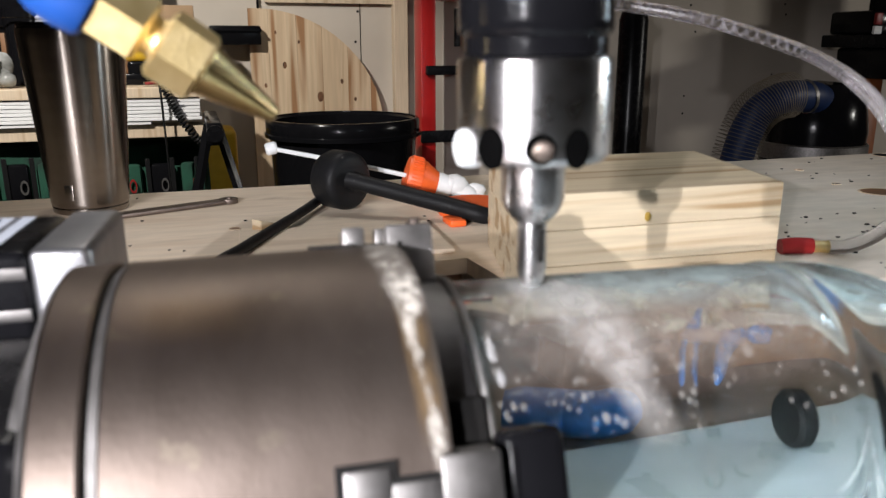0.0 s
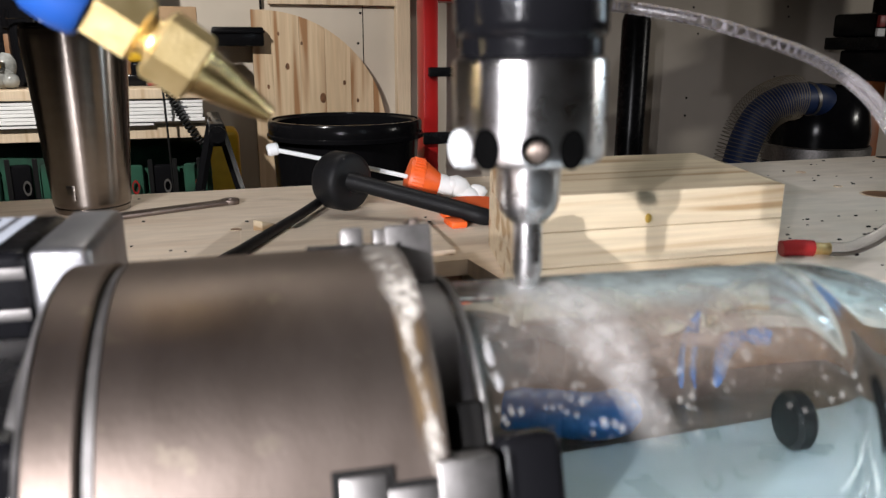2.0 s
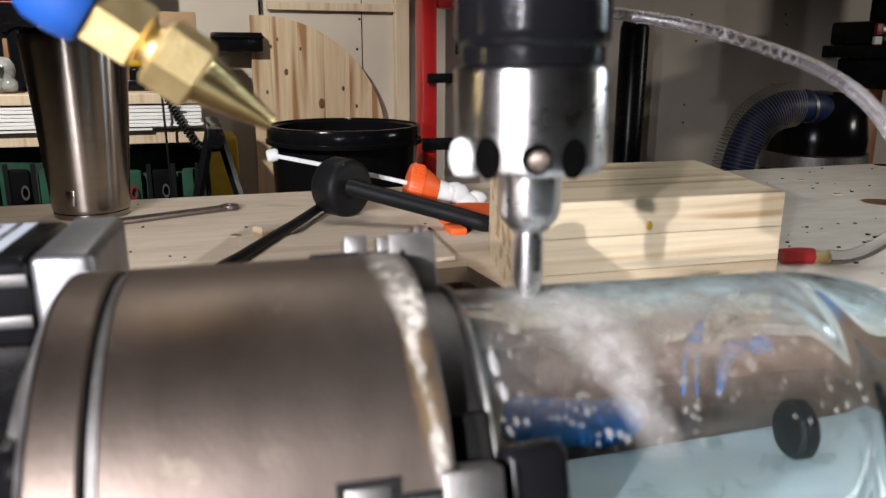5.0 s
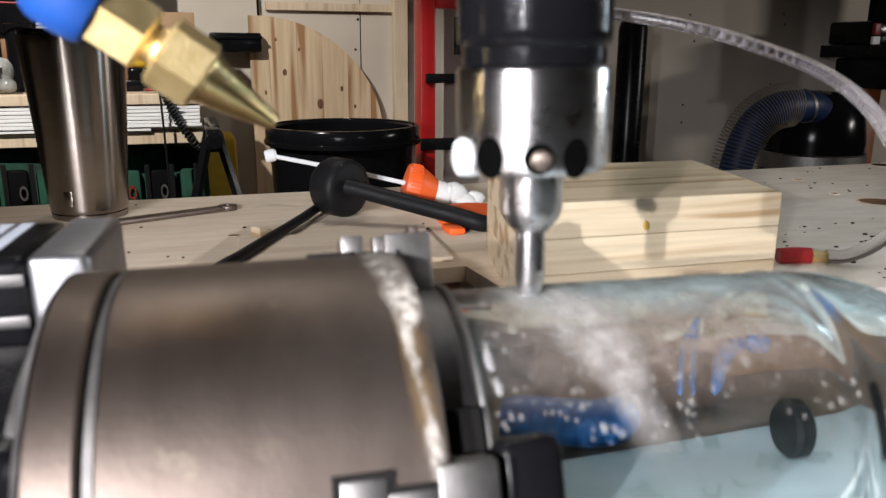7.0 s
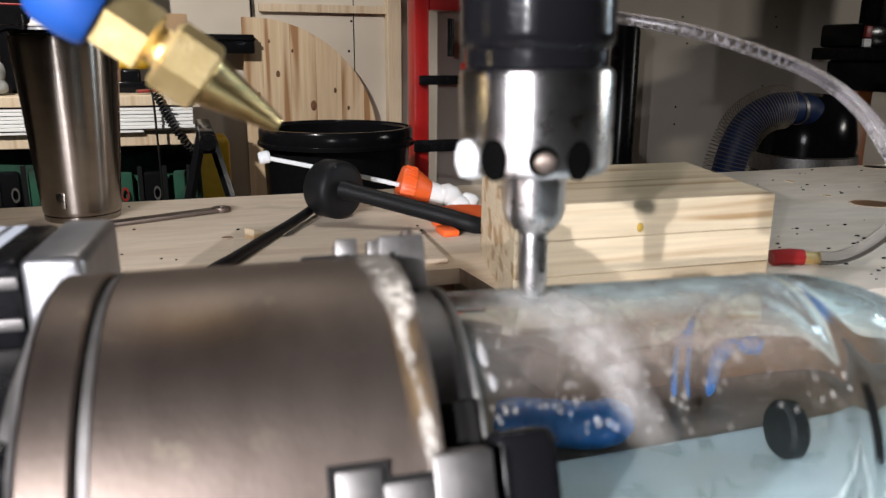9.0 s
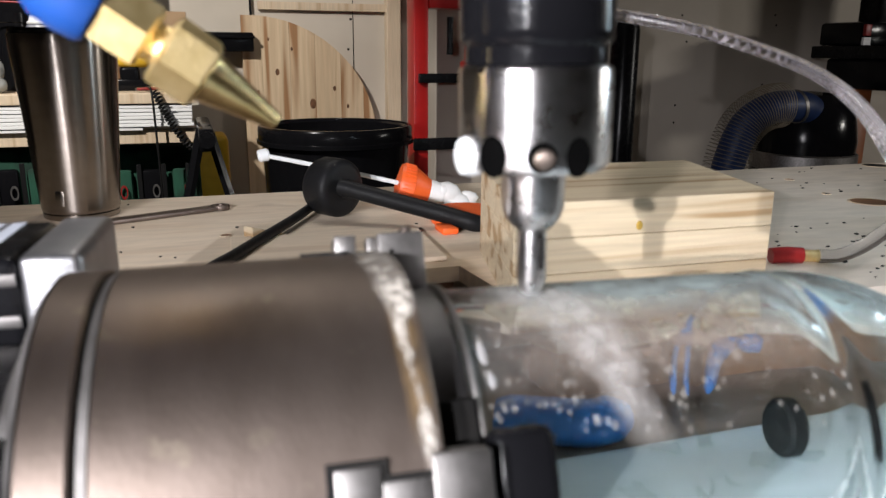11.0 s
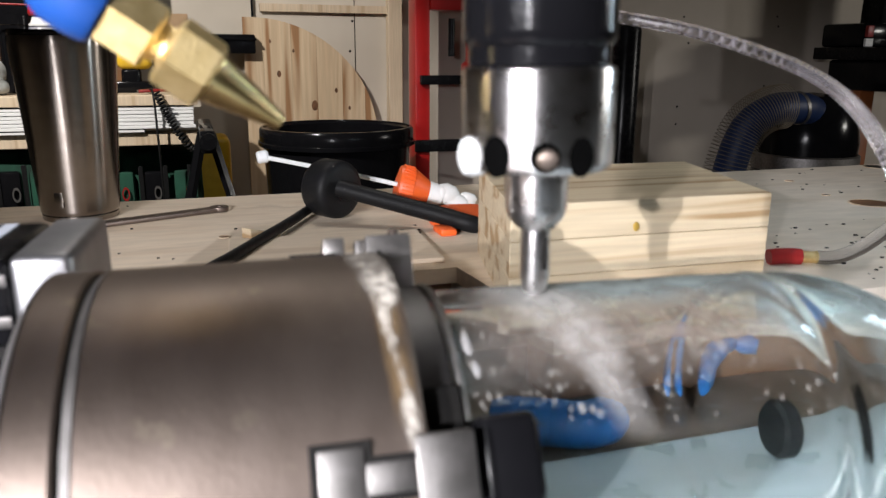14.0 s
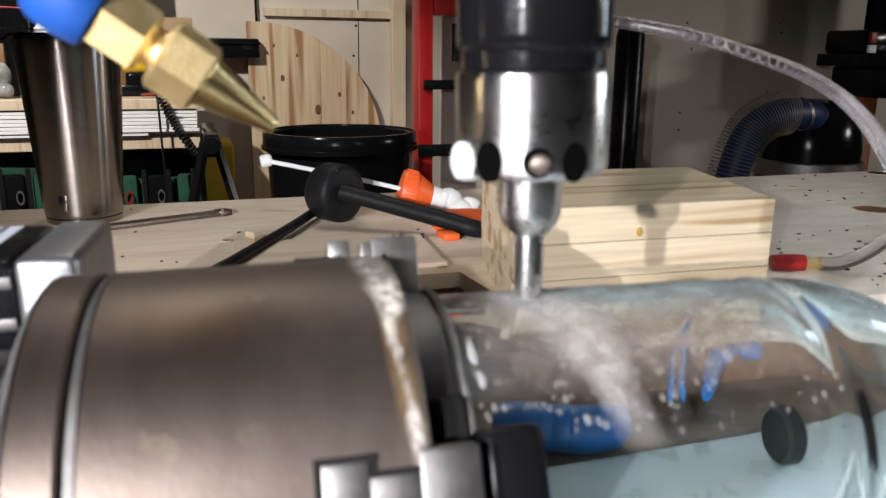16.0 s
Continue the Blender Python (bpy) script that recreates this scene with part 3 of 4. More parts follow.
hose = empty("water_hose", "clear braided vinyl water hose in an arc", "hose")
arc = [(0.2366, 0.4414, 0.1788), (0.2540, 0.4244, 0.1770), (0.2854, 0.3898, 0.1679), (0.3079, 0.3457, 0.1530), (0.3098, 0.3150, 0.1427), (0.3038, 0.2865, 0.1312), (0.2887, 0.2547, 0.1168), (0.2802, 0.2301, 0.0970)]
part("hose_wall", tube(curve_points(arc, 16), 0.0037, 16), HOSEMAT, hose).visible_shadow = False
pts = curve_points(arc, 40)
for turn in (1, -1):
    for ph in range(3):
        line = []
        up = Vector((0, 0, 1))
        for i, p in enumerate(pts):
            d = (pts[min(i + 1, len(pts) - 1)] - pts[max(i - 1, 0)]).normalized()
            s = d.cross(up).normalized()
            u = s.cross(d)
            a = turn * i * 0.42 + ph * 2 * math.pi / 3
            line.append(p + (s * math.cos(a) + u * math.sin(a)) * 0.0032)
        part("braid", tube(line, 0.00018, 4), BRAID, hose)

# ---- the machine bed and the bench ----
bd = empty("machine_bed", "wet dark brown machine bed board on legs", "bed", kind="structure")
part("bed_board", box(-0.6, 0.9, -0.7, 0.516, -0.10, -0.05, 0.002), GREYWET, bd)
for x in (-0.55, 0.85):
    for y in (-0.65, 0.47):
        part("bed_leg", box(x - 0.03, x + 0.03, y - 0.03, y + 0.03, -0.90, -0.1002), STUDWOOD, bd, smooth=False)
tagged(part("tray_liner", box(-0.02, 0.52, -0.12, 0.312, -0.050, -0.044, 0.002), TEAL), "pale teal wet tray liner under the bottle", "tray")
bh = empty("blue_hose", "blue plastic segmented hose lying on the machine bed", "hose")
lower = curve_points([(0.1560, 0.3500, -0.0360), (0.1740, 0.3400, -0.0360), (0.1930, 0.3300, -0.0360), (0.2110, 0.3320, -0.0360)], 10)
upper = curve_points([(0.2871, 0.3631, -0.0360), (0.3073, 0.3844, -0.0300), (0.3350, 0.3999, -0.0220), (0.3500, 0.3900, -0.0240)], 10)
for pts, size in ((lower, 1.0), (upper, 0.68)):
    for i in range(2, len(pts) - 2, 4):
        d = (pts[i + 2] - pts[i - 2]).normalized()
        part("segment", lathe([(0.0, -0.012), (0.011, -0.012), (0.0140, -0.004), (0.0140, 0.003), (0.0100, 0.011), (0.0, 0.011)], 20), PALEBLUE, bh, m=Matrix.Translation(pts[i]) @ d.to_track_quat("Z", "Y").to_matrix().to_4x4() @ Matrix.Diagonal((size, size, 1, 1)))
rf = empty("rubber_foot", "round black rubber foot standing on edge on the tray liner", "foot", Matrix.Translation((0.2785, 0.2800, -0.0440)))
part("foot_disc", lathe([(0.0, 0.0), (0.011, 0.0), (0.013, 0.002), (0.013, 0.008), (0.011, 0.010), (0.005, 0.010), (0.004, 0.007), (0.0, 0.007)], 32), RUBBER, rf, m=pose(-0.008, 0, 0.0163, 0, 90, -12) @ Matrix.Scale(1.25, 4))

bench = empty("workbench", "pale plywood workbench top drilled with holes", "workbench", kind="structure")
for material, label, outline in ((BENCH, "warm plywood top", [(-1.4, 0.52), (0.188, 0.52), (0.200, 0.385), (0.340, 0.385), (0.340, 0.868), (-1.4, 0.868)]),
                                 (BENCH_PALE, "pale speckled plywood top", [(0.3404, 0.385), (1.9, 0.385), (1.9, 0.868), (0.3404, 0.868)])):
    bm = bmesh.new()
    low = [bm.verts.new((x, y, -0.012)) for x, y in outline]
    top = [bm.verts.new((x, y, 0.0)) for x, y in outline]
    bm.faces.new(top)
    bm.faces.new(low)
    for k in range(len(outline)):
        n = (k + 1) % len(outline)
        bm.faces.new((low[k], low[n], top[n], top[k]))
    part("bench_top", bm, material, bench, label, smooth=False)
part("bench_apron", box(-1.4, 0.186, 0.527, 0.56, -0.0900, -0.0122), BROWN, bench, "brown front rail", smooth=False)
part("bench_apron", box(0.204, 1.9, 0.392, 0.43, -0.0495, -0.0122), BROWN, bench, "brown front rail", smooth=False)
part("bench_frame", box(-1.4, 1.9, 0.60, 0.84, -0.09, -0.0122), STUDWOOD, bench, smooth=False)
for x in (-1.3, 0.3, 1.8):
    part("bench_leg", box(x - 0.045, x + 0.045, 0.72, 0.81, -0.90, -0.0905), STUDWOOD, bench, smooth=False)
# holes are not drilled: dark discs on the top paint their shaded insides
for x, y, r, depth in ((0.700, 0.628, 0.022, BROWN), (0.941, 0.845, 0.018, SLOT), (0.725, 0.776, 0.006, BROWN), (0.692, 0.682, 0.005, SLOT), (0.028, 0.668, 0.005, BROWN), (0.120, 0.628, 0.0045, BROWN), (1.3, 0.62, 0.02, SLOT)):
    dh = part("dog_hole", lathe([(0.0, 0.0007), (r * 0.93, 0.0007), (r * 0.93, -0.001), (0.0, -0.001)], 28), depth, bench, "dark disc painted as a drilled hole's shaded inside", m=Matrix.Translation((x, y, 0)))
    part("hole_rim", lathe([(r * 0.93, 0.0009), (r, 0.0011), (r * 1.04, 0.0002), (r * 0.93, 0.0001)], 28, True), STUDWOOD, dh, m=Matrix.Translation((x, y, 0)))

bl = empty("pine_block", "laminated pine block of three glued boards", "wood block", pose(0.364, 0.401, 0.0, 0, 0, -2.5))
zs = (0.0, 0.0225, 0.0452, 0.068)
for k in range(3):
    bm = box(-0.182, 0.0, 0.0, 0.148, zs[k] + 0.0002, zs[k + 1] - 0.0002, 0.0005, 1)
    for v in bm.verts:
        v.co.x += v.co.y * 0.20          # the ends are cut askew
    part("board", bm, PINE, bl, smooth=False)

spot = bl.matrix_basis.inverted() @ Matrix.Translation((0.2658, 0.4045, 0.0507)) @ pose(0, 0, 0, 90, 0, 0)
part("resin_spot", lathe([(0.0, 0.0008), (0.0016, 0.0006), (0.0020, 0.0), (0.0020, -0.002)], 16), mat("resin", (0.42, 0.27, 0.05), 0.3), bl, "yellow resin spot", m=spot @ Matrix.Diagonal((1, 1.5, 1, 1)))

# ---- things on the bench ----
tu = empty("steel_tumbler", "brushed stainless steel insulated tumbler with a dark lid", "tumbler", pose(-0.0985, 0.800, 0))
part("cup", lathe([(0.0, 0.006), (0.0335, 0.006), (0.0345, 0.007), (0.0350, 0.010), (0.0455, 0.158), (0.0458, 0.165), (0.0452, 0.168), (0.0, 0.168)], 72), BRUSHED, tu)
part("foot", lathe([(0.0, 0.0), (0.0330, 0.0), (0.0338, 0.001), (0.0340, 0.0052), (0.0330, 0.0058), (0.0, 0.0058)], 64), BRUSHED, tu)
part("lid", lathe([(0.0, 0.1682), (0.0440, 0.1682), (0.0450, 0.1700), (0.0440, 0.1730), (0.0, 0.1735)], 64), BLACK, tu, "dark plastic lid")
part("badge", box(-0.004, 0.004, -0.0008, 0.0006, -0.007, 0.007, 0.0003), BRUSHED, tu, m=pose(-0.0135, -0.0335, 0.022, -4, 0, -20))

ca = empty("spray_can", "spray can with red cap and straw on the side bench", "spray can", pose(-0.318, 2.20, 0.048))
part("can_body", lathe([(0.0, 0.0), (0.036, 0.0), (0.037, 0.002), (0.037, 0.150), (0.030, 0.164), (0.0, 0.166)], 40), mat("can_print", (0.03, 0.03, 0.10), 0.3, 0, (0.5, 0.5, 0.5), 20), ca)
part("can_collar", lathe([(0.0, 0.1662), (0.030, 0.1662), (0.031, 0.170), (0.026, 0.174), (0.021, 0.190), (0.0, 0.191)], 32), PAPERWHITE, ca, "white valve collar")
part("cap", lathe([(0.0, 0.1912), (0.027, 0.1912), (0.030, 0.196), (0.028, 0.214), (0.020, 0.226), (0.0, 0.230)], 32), RED, ca, "red spray cap", m=pose(0, 0, 0))
part("straw", tube([Vector((0, 0, 0.216)), Vector((-0.32, -0.01, 0.222))], 0.0022, 8), REDPL, ca)
tagged(part("black_can", lathe([(0.0, 0.0), (0.044, 0.0), (0.044, 0.17), (0.046, 0.172), (0.046, 0.196), (0.0, 0.197)], 36), BLACK, m=Matrix.Translation((-0.400, 2.32, 0.048))), "plain black plastic can on the side bench", "can")

wr = empty("flat_wrench", "flat stamped steel wrench lying on the bench", "wrench", pose(-0.010, 0.770, 0.0005, 0, 0, 22))
bm = box(-0.075, 0.040, -0.0075, 0.0075, 0, 0.004, 0.0012)
part("wrench_bar", bm, STEEL, wr)
part("wrench_eye", lathe([(0.0040, 0.0), (0.0090, 0.0), (0.0092, 0.0005), (0.0092, 0.0040), (0.0090, 0.0045), (0.0040, 0.0045)], 28, True), STEEL, wr, m=Matrix.Translation((0.042, 0, 0)))

st = empty("cable_stopper", "black rubber stopper wheel on a thick black cable", "cable", pose(0.133, 0.722, 0.0285))
face = pose(0, 0, 0, 90, 0, 32)
part("wheel", lathe([(0.0, 0.0142), (0.0200, 0.0140), (0.0245, 0.0128), (0.0272, 0.0100), (0.0280, 0.0060), (0.0280, -0.012), (0.0262, -0.016), (0.0, -0.016)], 48), RUBBER, st, m=face)
part("hub", lathe([(0.0, 0.0190), (0.0088, 0.0190), (0.0098, 0.0178), (0.0098, 0.015), (0.0, 0.015)], 32), RUBBER, st, m=face)
st_w = [Vector(p) - Vector((0.133, 0.722, 0.0285)) for p in ((0.1340, 0.7003, 0.0325), (0.1732, 0.6740, 0.0232), (0.2167, 0.6407, 0.0132), (0.2433, 0.6246, 0.0060), (0.2805, 0.6472, -0.0063), (0.3452, 0.6888, -0.0158))]
part("thick_cable", tube(curve_points(st_w, 10), 0.0078, 18), RUBBER, st, "thick black cable sheath")
tail = [Vector(p) - Vector((0.133, 0.722, 0.0285)) for p in ((0.1223, 0.7519, 0.0092), (0.0858, 0.6816, 0.0073), (0.0519, 0.6164, 0.0073), (0.0289, 0.5697, 0.0079), (0.0060, 0.5280, 0.0070), (-0.0080, 0.5020, -0.0060))]
part("flat_tail", tube(curve_points(tail, 10), 0.0044, 12), RUBBER, st)

zt = empty("zip_tie", "white nylon zip tie standing out stiffly", "zip tie")
part("strap", tube(curve_points([(0.0768, 0.8161, 0.0492), (0.1195, 0.7893, 0.0421), (0.1727, 0.7636, 0.0317), (0.2065, 0.7453, 0.0247)], 8), 0.0024, 6), NYLON, zt)
part("tie_head", lathe([(0.0, 0.006), (0.005, 0.006), (0.0066, 0.004), (0.0066, -0.004), (0.005, -0.006), (0.0, -0.006)], 20), NYLON, zt, m=Matrix.Translation((0.0768, 0.8161, 0.0492)) @ pose(0, 0, 0, 0, 80, 0))

cc = empty("sealant_cap", "orange ribbed nozzle cap full of white sealant", "cap", Matrix.Translation((0.2474, 0.7499, 0.0111)) @ pose(0, 0, 0, 0, -75, -10))
part("ribbed_ring", lathe([(0.0, 0.046), (0.010, 0.046), (0.021, 0.044), (0.0225, 0.041), (0.0225, 0.029), (0.0, 0.029)], 40), ORANGE, cc)
part("cone", lathe([(0.0, 0.030), (0.0215, 0.030), (0.0205, 0.026), (0.012, 0.010), (0.0, 0.010)], 40), ORANGE, cc)
for k in range(36):
    a = 2 * math.pi * k / 36
    part("rib", box(0.0222, 0.0233, -0.0007, 0.0007, 0.030, 0.041, 0.0002, 1), ORANGE, cc, m=Matrix.Rotation(a, 4, "Z"))
part("sealant", join(lathe([(0.0, 0.0112), (0.0128, 0.0112), (0.0124, 0.004), (0.0104, -0.004), (0.0, -0.005)], 28), blob((0.004, -0.004, -0.002), 0.0070, 21, (1, 1, 0.9)), blob((0.003, 0, -0.007), 0.0115, 2, (1, 0.9, 1.5)), blob((-0.002, 0, -0.020), 0.0095, 3, (1, 1, 1.7)), blob((0.003, 0.003, -0.032), 0.0075, 5, (1, 1, 1.5))), WHITE, cc, "squeezed-out white sealant")
oc = empty("orange_lid", "orange plastic lid lying flat on the bench", "lid", pose(0.247, 0.665, 0.0))
part("lid_disc", lathe([(0.0, 0.0), (0.033, 0.0), (0.034, 0.002), (0.034, 0.009), (0.031, 0.012), (0.0, 0.012)], 40), ORANGE, oc)
part("tab", box(-0.040, -0.025, -0.050, -0.025, 0.0, 0.006, 0.002), ORANGE, oc)

hf = empty("hose_fitting", "red hose fitting with brass ferrule and clear braided hose", "hose")
part("red_sleeve", tube(curve_points([(0.4189, 0.4585, 0.0053), (0.4313, 0.4547, 0.0061), (0.4419, 0.4511, 0.0057)], 6), 0.0062, 18), REDPL, hf)
part("ferrule", tube(curve_points([(0.4411, 0.4514, 0.0057), (0.4538, 0.4472, 0.0053)], 6), 0.0046, 18), BRASS, hf)
part("braided_hose", tube(curve_points([(0.4530, 0.4474, 0.0053), (0.4641, 0.4388, 0.0069), (0.4767, 0.4313, 0.0140), (0.4894, 0.4250, 0.0257), (0.5059, 0.4146, 0.0463)], 10), 0.0052, 16), HOSEMAT, hf)

sc = empty("plywood_offcut", "thin plywood offcut lying on the bench", "offcut", pose(0.112, 0.590, 0.0, 0, 0, -4))
part("sheet", box(-0.085, 0.075, -0.05, 0.05, 0.0, 0.004, 0.0006, 1), BENCH, sc, smooth=False)
wd = empty("wood_wedge", "small split pine wedge on the bench", "wedge", pose(0.058, 0.655, 0.0, 0, 0, 35))
bm = box(-0.016, 0.016, -0.006, 0.006, 0, 0.012, 0.0005, 1)
for v in bm.verts:
    if v.co.x > 0:
        v.co.z *= 0.15
part("wedge", bm, PINE, wd, smooth=False)
rng = random.Random(8)
bm = bmesh.new()
for i in range(120):
    u, v = rng.random(), rng.random()
    if i < 60:
        x, y = 0.45 + 0.22 * u, 0.40 + 0.16 * v
    else:
        x, y = -0.2 + 1.1 * u, 0.53 + 0.32 * v
    s = rng.uniform(0.0006, 0.0016)
    box(x - s, x + s, y - s * 0.7, y + s * 0.7, 0.0, s * 0.7, bm=bm)
tagged(part("bench_chips", bm, SLOT, smooth=False), "dark chips and specks strewn on the bench", "chips", kind="stuff")

# ---- the room ----
FLOOR = -0.90
tagged(part("floor", box(-3.5, 5.0, -3.0, 2.72, FLOOR - 0.1, FLOOR), CONCRETE), "grey concrete garage floor", "floor", kind="structure")
tagged(part("wall_back", box(-3.5, 5.0, 2.70, 2.82, FLOOR, 1.65), DRYWALL, smooth=False), "unpainted taped drywall garage wall", "wall", kind="structure")
# unseen closing walls and ceiling, darkened to hold down bounce and reflections
tagged(part("wall_left", box(-3.6, -3.5, -3.0, 2.82, FLOOR, 1.65), DARKWALL, smooth=False), "unseen plain garage wall, dark to cut bounced light", "wall", kind="structure")
tagged(part("wall_right", box(5.0, 5.1, -3.0, 2.82, FLOOR, 1.65), DARKWALL, smooth=False), "unseen plain garage wall, dark to cut bounced light", "wall", kind="structure")
tagged(part("wall_front", box(-3.6, 5.1, -3.1, -3.0, FLOOR, 1.65), DARKWALL, smooth=False), "unseen plain garage wall, dark to cut bounced light", "wall", kind="structure")
tagged(part("ceiling", box(-3.6, 5.1, -3.1, 2.82, 1.65, 1.75), DARKWALL, smooth=False), "unseen plain garage ceiling, dark to cut bounced light", "ceiling", kind="structure")

# the round-cut panel that leans on the wall
rp = empty("round_panel", "knotty pine panel cut quarter round, leaning on the wall", "panel")
edges = (0.2, 0.262, 0.352, 0.437, 0.522, 0.60, 0.646)
for xa, xb in zip(edges, edges[1:]):
    bm = bmesh.new()
    arch = [(x, -0.14 + 0.405 * math.sqrt(max(0, 1 - max(0, (x - 0.225) / 0.42) ** 2))) for x in [xa + 0.0003 + (xb - xa - 0.0006) * k / 8 for k in range(9)]]
    ring = [(xa + 0.0003, FLOOR + 0.001)] + arch + [(xb - 0.0003, FLOOR + 0.001)]
    f0 = [bm.verts.new((x, 2.655, z)) for x, z in ring]
    f1 = [bm.verts.new((x, 2.673, z)) for x, z in ring]
    bm.faces.new(f0)
    bm.faces.new(f1)
    for k in range(len(ring)):
        n = (k + 1) % len(ring)
        bm.faces.new((f0[k], f0[n], f1[n], f1[k]))
    part("plank", bm, PLYPANEL, rp, smooth=False)
for x, z, s in ((0.425, -0.02, 0.014), (0.31, 0.085, 0.009), (0.545, -0.03, 0.006), (0.285, 0.19, 0.005), (0.50, 0.03, 0.007), (0.36, 0.16, 0.005), (0.245, 0.02, 0.006)):
    part("knot", lathe([(0.0, 0.0006), (s * 0.7, 0.0006), (s, 0.0), (s, -0.001)], 24), KNOT, rp, "dark brown knot", m=pose(x, 2.655, z, 90, 0, 0) @ Matrix.Diagonal((0.75, 1.25, 1, 1)))
ds = empty("drywall_screws", "rows of dark drywall screws and a seam in the wall", "screws", kind="structure")
for x, z in ((0.56, 0.16), (0.57, 0.26), (0.50, 0.30), (1.93, 0.20), (2.35, 0.31), (2.36, 0.27), (1.90, 0.30), (2.32, 0.03), (1.62, 0.22), (1.90, -0.12), (1.90, -0.05)):
    part("screw_head", lathe([(0.0, 0.0015), (0.004, 0.001), (0.0045, 0.0), (0.0045, -0.001)], 10), SLOT, ds, m=pose(x, 2.70, z, 90, 0, 0))
part("seam", box(0.5765, 0.5785, 2.6975, 2.70, 0.06, 1.6), SLOT, ds)
tagged(part("wall_stud", box(0.688, 0.738, 2.662, 2.699, FLOOR, 1.6, 0.003), STUDWOOD, smooth=False), "bare pine batten against the drywall", "batten")
tagged(part("panel_rail", box(0.26, 0.688, 2.68, 2.699, 0.285, 0.31), STUDWOOD, smooth=False), "thin wooden rail on the wall", "rail")

ga = empty("trash_can", "round black plastic trash can with a lined rim", "trash can", pose(0.414, 2.2, FLOOR))
part("bin", lathe([(0.0, 0.002), (0.17, 0.002), (0.175, 0.01), (0.208, 0.80), (0.216, 0.805), (0.2185, 0.812), (0.2185, 0.845), (0.214, 0.852), (0.207, 0.852), (0.202, 0.80), (0.165, 0.02), (0.0, 0.02)], 56), BLACK, ga)
part("rim_band", lathe([(0.2185, 0.800), (0.2225, 0.802), (0.2225, 0.812), (0.2185, 0.814)], 56, True), BLACK, ga)

bm = lathe([(0.204, 0.848), (0.199, 0.842), (0.200, 0.80), (0.197, 0.74), (0.192, 0.66)], 72)
for v in bm.verts:
    a = math.atan2(v.co.y, v.co.x)
    f = 1 - 0.035 * abs(noise.noise((math.cos(a) * 9, math.sin(a) * 9, v.co.z * 7)))
    v.co.x, v.co.y = v.co.x * f, v.co.y * f
part("bin_liner", bm, BLACK, ga, "crumpled black bin liner")

pr = empty("shop_press", "red steel shop press frame with a bottle jack", "press", pose(0.75, 2.5, FLOOR))
part("upright", box(-0.026, 0.026, -0.04, 0.04, 0.0, 1.5, 0.006), RED, pr)
part("upright", box(0.40, 0.452, -0.04, 0.04, 0.0, 1.5, 0.006), RED, pr)
part("cross_beam", box(0.026, 0.40, -0.045, 0.045, 1.19, 1.25, 0.004), RED, pr)
part("bed_beam", box(-0.03, 0.46, -0.055, -0.041, 0.735, 0.775, 0.004), BLACK_PAINT, pr, "black bed beam")
part("pin_bar", box(-0.012, 0.30, -0.062, -0.042, 0.955, 0.985, 0.003), BLACK_PAINT, pr)
part("spring", lathe([(0.0, 0.0), (0.011, 0.0), (0.011, 0.12), (0.0, 0.12)], 16), BLACK_PAINT, pr, m=Matrix.Translation((0.105, -0.02, 1.045)))
part("jack", lathe([(0.0, 0.0), (0.05, 0.0), (0.05, 0.02), (0.036, 0.03), (0.036, 0.12), (0.02, 0.13), (0.02, 0.19), (0.0, 0.19)], 24), RED, pr, "red bottle jack", m=Matrix.Translation((0.20, 0, 1.0)))
part("foot", box(-0.05, 0.50, -0.25, 0.12, 0.0, 0.05, 0.005), RED, pr)

tagged(part("steel_pole", lathe([(0.0, 0.0), (0.047, 0.0), (0.047, 1.13), (0.040, 1.155), (0.02, 1.165), (0.0, 1.166)], 36), BLACK_PAINT, m=Matrix.Translation((1.405, 2.3, FLOOR))), "tall round black steel pole", "pole")

va = empty("shop_vacuum", "black shop vacuum with a clear band", "vacuum", pose(2.10, 2.2, FLOOR) @ Matrix.Diagonal((0.78, 0.78, 1, 1)))
part("drum", lathe([(0.0, 0.0), (0.20, 0.0), (0.21, 0.02), (0.22, 0.60), (0.0, 0.60)], 40), BLACK, va)
part("lid", lathe([(0.0, 0.60), (0.225, 0.60), (0.228, 0.64), (0.215, 0.70), (0.22, 0.76), (0.20, 0.86), (0.15, 0.92), (0.0, 0.93)], 40), BLACK, va)
part("clear_band", lathe([(0.221, 0.66), (0.229, 0.665), (0.229, 0.715), (0.221, 0.72)], 40, True), STEEL_BRIGHT, va, "shiny clear band")
du = empty("blue_duct", "blue dust hose with a spiral wire sleeve", "duct")
arc = curve_points([(1.70, 2.12, -0.42), (1.70, 2.10, -0.22), (1.745, 2.09, -0.08), (1.83, 2.08, -0.02), (1.95, 2.09, -0.015), (2.03, 2.12, -0.03)], 14)
part("duct", tube(arc, 0.052, 20), DUCTBLUE, du)
for i in range(1, len(arc) - 22):
    d = (arc[i + 1] - arc[i - 1]).normalized()
    q = d.to_track_quat("Z", "Y").to_matrix().to_4x4()
    part("wire_turn", lathe([(0.0720, -0.0012), (0.0742, 0.0), (0.0720, 0.0012)], 28, True), BEIGECOIL, du, m=Matrix.Translation(arc[i] + Vector((-0.010, 0, 0.004))) @ q)
part("clamp", lathe([(0.053, -0.006), (0.056, -0.006), (0.056, 0.006), (0.053, 0.006)], 28, True), STEEL_BRIGHT, du, m=Matrix.Translation(arc[-16]) @ pose(0, 0, 0, 0, 80, 0))

